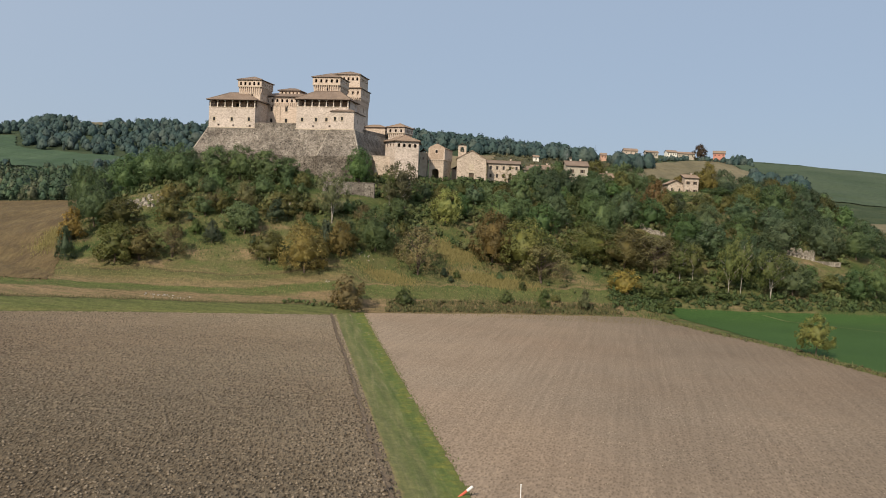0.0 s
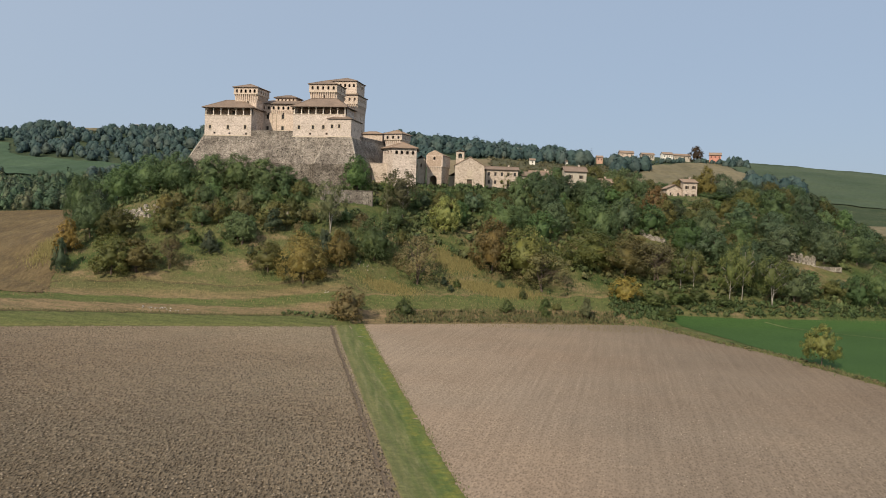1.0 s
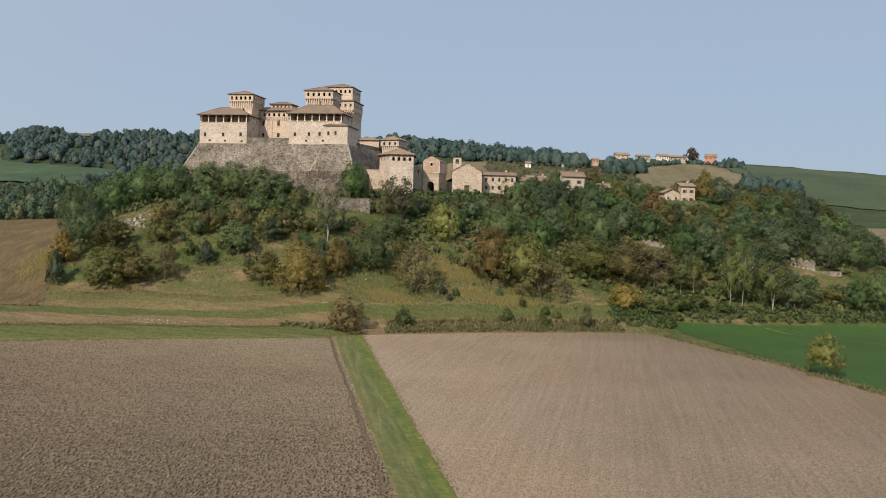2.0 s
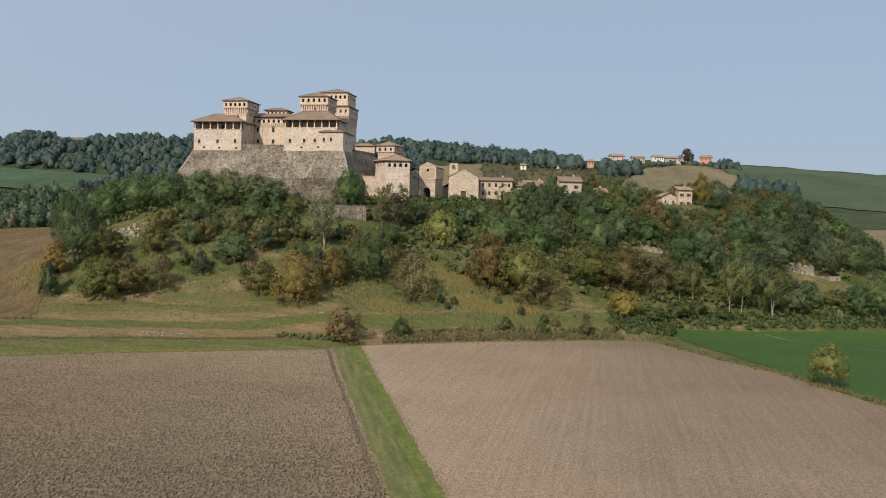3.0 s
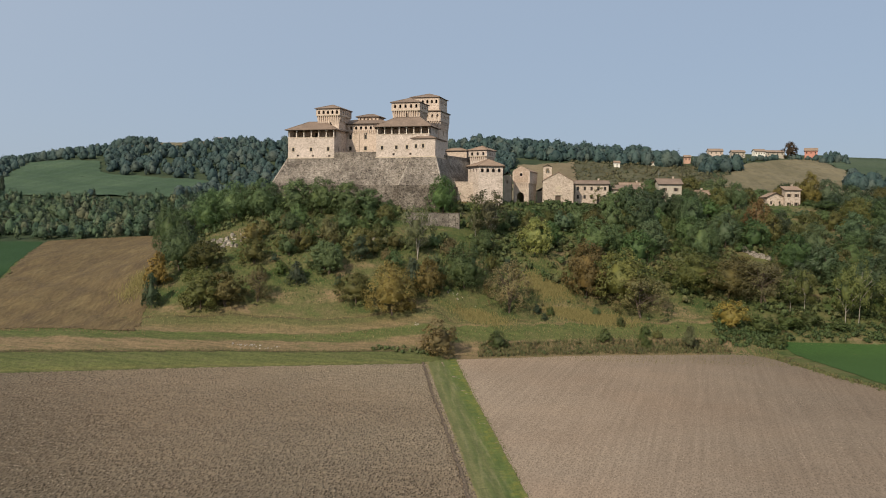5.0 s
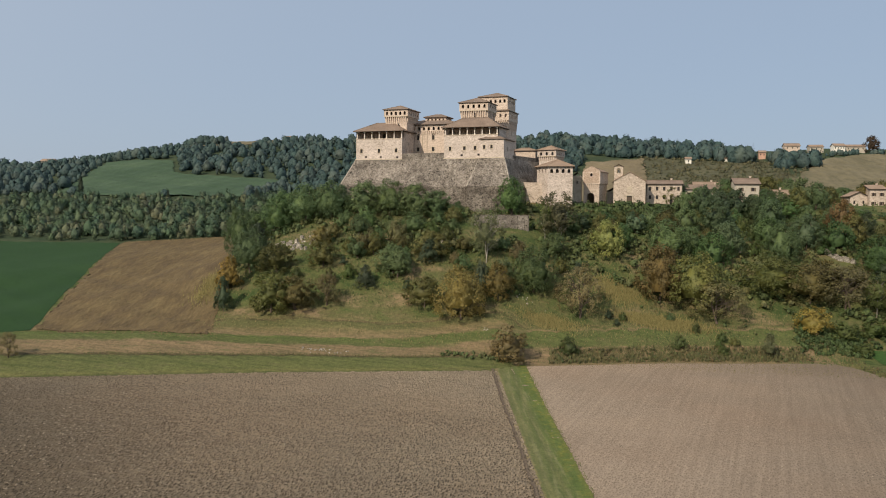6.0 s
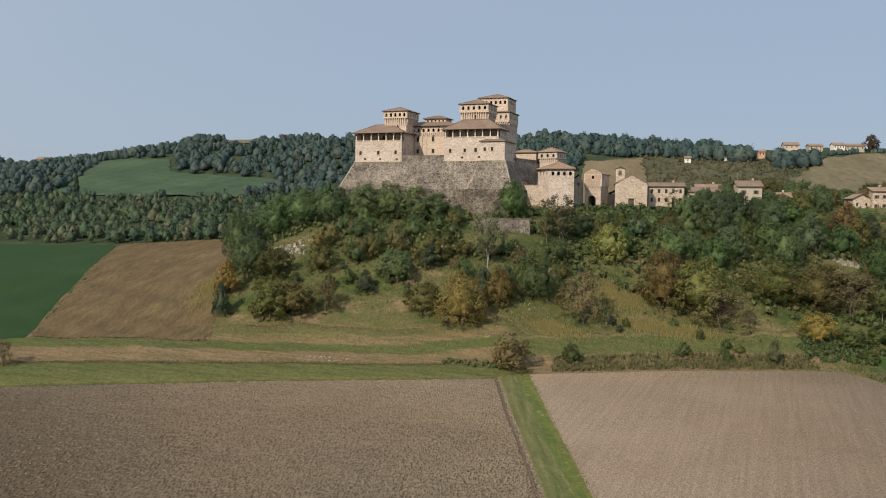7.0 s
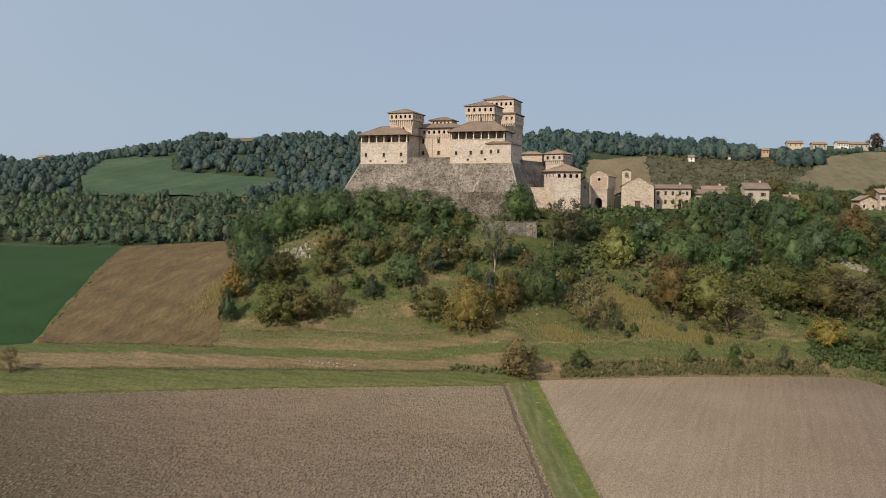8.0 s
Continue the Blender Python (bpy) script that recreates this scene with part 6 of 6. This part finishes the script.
tufts("edge_grass", "tufts of grass along the track edges", 2600, beside_track, 0.2, 0.5, EDGE)


def rock_patch(x, y, wide, deep, count, label, matter=CHALK):
    """Broken pale rock lying on the slope: each stone a part."""
    ob = thing("rock_outcrop", x, y, float(ground_height(x, y)), 0, label, "rock")
    for _ in range(count):
        s = Shape()
        r = grow.uniform(0.5, 1.5) * (0.34 if "stones" in label else 1.0)
        ring = [(r * grow.uniform(0.7, 1.2) * math.cos(2 * math.pi * k / 6), r * 0.7 * grow.uniform(0.7, 1.2) * math.sin(2 * math.pi * k / 6)) for k in range(6)]
        s.hull(ring, -0.9, [(a * 0.6, b * 0.6) for a, b in ring], r * grow.uniform(0.35, 0.7))
        dx, dy = grow.normal() * wide / 2.2, grow.normal() * deep / 2.2
        part("stone", s, matter, ob, at=pose(dx, dy, float(ground_height(x + dx, y + dy)) - ob.location.z, grow.uniform(-12, 12), grow.uniform(-12, 12), grow.uniform(0, 180)))


rock_patch(-102, 268, 10, 4.5, 34, "pale chalky rock breaking through the slope", FIELD_STONE)
rock_patch(-98, 264, 4, 3, 12, "pale chalky rock breaking through the slope", FIELD_STONE)
rock_patch(-29.5, 248, 8, 2.5, 20, "pale stones below a dark thicket", FIELD_STONE)
rock_patch(35, 294, 4, 4, 12, "pale rock face among trees")
rock_patch(-36, 232, 1.6, 0.8, 5, "small heap of white stones on the grass", FIELD_STONE)
rock_patch(-74, 214, 9, 1.6, 34, "pale field stones heaped along the grass band", FIELD_STONE)
rock_patch(-56, 270, 9, 1.5, 9, "pale stone edging on the slope")


def rock_face(line, high, label):
    """A band of bare rock along a line on the slope: broken blocks side by side in two ledges."""
    (x, y), ob = line[0], None
    ob = thing("rock_outcrop", x, y, float(ground_height(x, y)), 0, label, "rock")
    for (ax, ay), (bx, by) in zip(line, line[1:]):
        run = math.hypot(bx - ax, by - ay)
        count = max(int(run / 1.1), 1)
        for k in range(count):
            for ledge in (0, 1):
                t = (k + grow.uniform(0.2, 0.8)) / count
                px, py = ax + (bx - ax) * t, ay + (by - ay) * t + 0.9 * ledge
                r = grow.uniform(0.75, 1.25)
                tall = high * (0.55 + 0.45 * ledge) * grow.uniform(0.7, 1.1)
                ring = [(r * grow.uniform(0.8, 1.15) * math.cos(2 * math.pi * i / 7), 0.7 * r * grow.uniform(0.8, 1.15) * math.sin(2 * math.pi * i / 7)) for i in range(7)]
                s = Shape()
                s.hull(ring, -1.2, [(a * 0.85, b * 0.8) for a, b in ring], tall * 0.7)
                s.hull([(a * 0.85, b * 0.8) for a, b in ring], tall * 0.7, [(a * 0.5, b * 0.45) for a, b in ring], tall)
                part("block", s, CHALK, ob, at=pose(px - x, py - y, float(ground_height(px, py)) - ob.location.z, grow.uniform(-8, 8), grow.uniform(-8, 8), grow.uniform(-25, 25)))


rock_face([(60.0, 296.0), (64.5, 291.0), (69.0, 289.5)], 1.1, "pale rock face among trees below the village")
rock_face([(108.5, 289.5), (112.5, 287.2), (117.5, 286.0)], 2.4, "pale grey rock face in the woods")
low_wall = thing("stone_wall", 117, 285.6, float(ground_height(121, 285)), -8, "low pale stone wall in the woods", "wall")
s = Shape()
s.box(0, 9, 0, 0.5, -0.6, 0.9), s.box(-0.05, 9.05, -0.06, 0.56, 0.9, 1.05)
part("wall", s, CHALK, low_wall)


def clods(name, label, count, where, small, large, height, material):
    """Loose lumps of earth lying on a field."""
    at = np.array([where() for _ in range(count)])
    r = grow.uniform(small, large, count)
    ring = np.array([(1, 0, 0), (0, 1, 0), (-1, 0, 0), (0, -1, 0), (0.1, 0.05, 0.75), (0, 0, -0.5)])
    lump = ring[None] * r[:, None, None] * grow.uniform(0.65, 1.25, (count, 6, 1))
    a = grow.uniform(0, 2 * np.pi, count)
    x = lump[..., 0] * np.cos(a)[:, None] - lump[..., 1] * np.sin(a)[:, None] + at[:, :1]
    y = lump[..., 0] * np.sin(a)[:, None] + lump[..., 1] * np.cos(a)[:, None] + at[:, 1:]
    faces = np.array([(0, 1, 4), (1, 2, 4), (2, 3, 4), (3, 0, 4), (1, 0, 5), (2, 1, 5), (3, 2, 5), (0, 3, 5)])
    faces = (faces[None] + 6 * np.arange(count)[:, None, None]).reshape(-1, 3)
    data = array_mesh(name, np.stack([x, y, lump[..., 2] + height], -1).reshape(-1, 3), faces, material)
    return tagged(new(name, data), label, "soil", kind="stuff")


def earth(name, low, high):
    n = Nodes(name, 0.95, 0.1)
    tone = n.ramp(n.add("ShaderNodeNewGeometry").outputs["Random Per Island"], (0.0, low), (1.0, high))
    return n.colour(n.mix(0.6, tone, n.ramp(n.noise(9.0, 4, 0.7), (0.3, (0.7, 0.69, 0.68)), (0.7, (1.2, 1.19, 1.17))), "MULTIPLY"))


DARK_EARTH, PALE_EARTH = earth("dark_earth_lumps", (0.14, 0.114, 0.085), (0.265, 0.219, 0.165)), earth("pale_earth_lumps", (0.17, 0.135, 0.10), (0.40, 0.335, 0.262))


def on_ploughed():
    y = 62 + 118 * grow.uniform() ** 1.5
    return track_left(y) - 0.6 - 85 * grow.uniform() ** 1.3, y


def on_harrowed():
    y = 62 + 150 * grow.uniform() ** 1.3
    row = 0.9 * int(75 * grow.uniform() ** 1.6)
    return min(track_right(y) + 0.6 + row + grow.normal() * 0.25, 74 - 0.19 * (y - 154) - 3), y


clods("clods", "loose dark clods over the ploughed field", 9000, on_ploughed, 0.08, 0.24, 0.36, DARK_EARTH)
clods("clods", "small crumbs of earth over the harrowed field", 6000, on_harrowed, 0.03, 0.11, 0.22, PALE_EARTH)

# marker posts at the near end of the track
post = thing("marker_post", 8.2, 76.2, 0.1, 0, "thin white marker post in bare earth", "post")
s = Shape()
limb(s, (0, 0, -0.3), (0, 0, 1.5), 0.05, 0.05, 8), s.box(-0.07, 0.07, -0.07, 0.07, 1.5, 1.56)
part("post", s, POST_WHITE, post)
pole = thing("marker_pole", 3.0, 76.2, 0.15, 0, "leaning red and white marker pole", "post")
s = Shape()
limb(s, (-0.7, 0, -0.25), (0.35, 0.1, 0.62), 0.12, 0.12, 10)
part("pole", s, POST_RED, pole)
s = Shape()
limb(s, (0.355, 0.1, 0.625), (0.85, 0.15, 1.02), 0.13, 0.13, 10), limb(s, (0.85, 0.15, 1.02), (0.86, 0.15, 1.03), 0.13, 0.01, 10)
part("tip", s, POST_WHITE, pole)
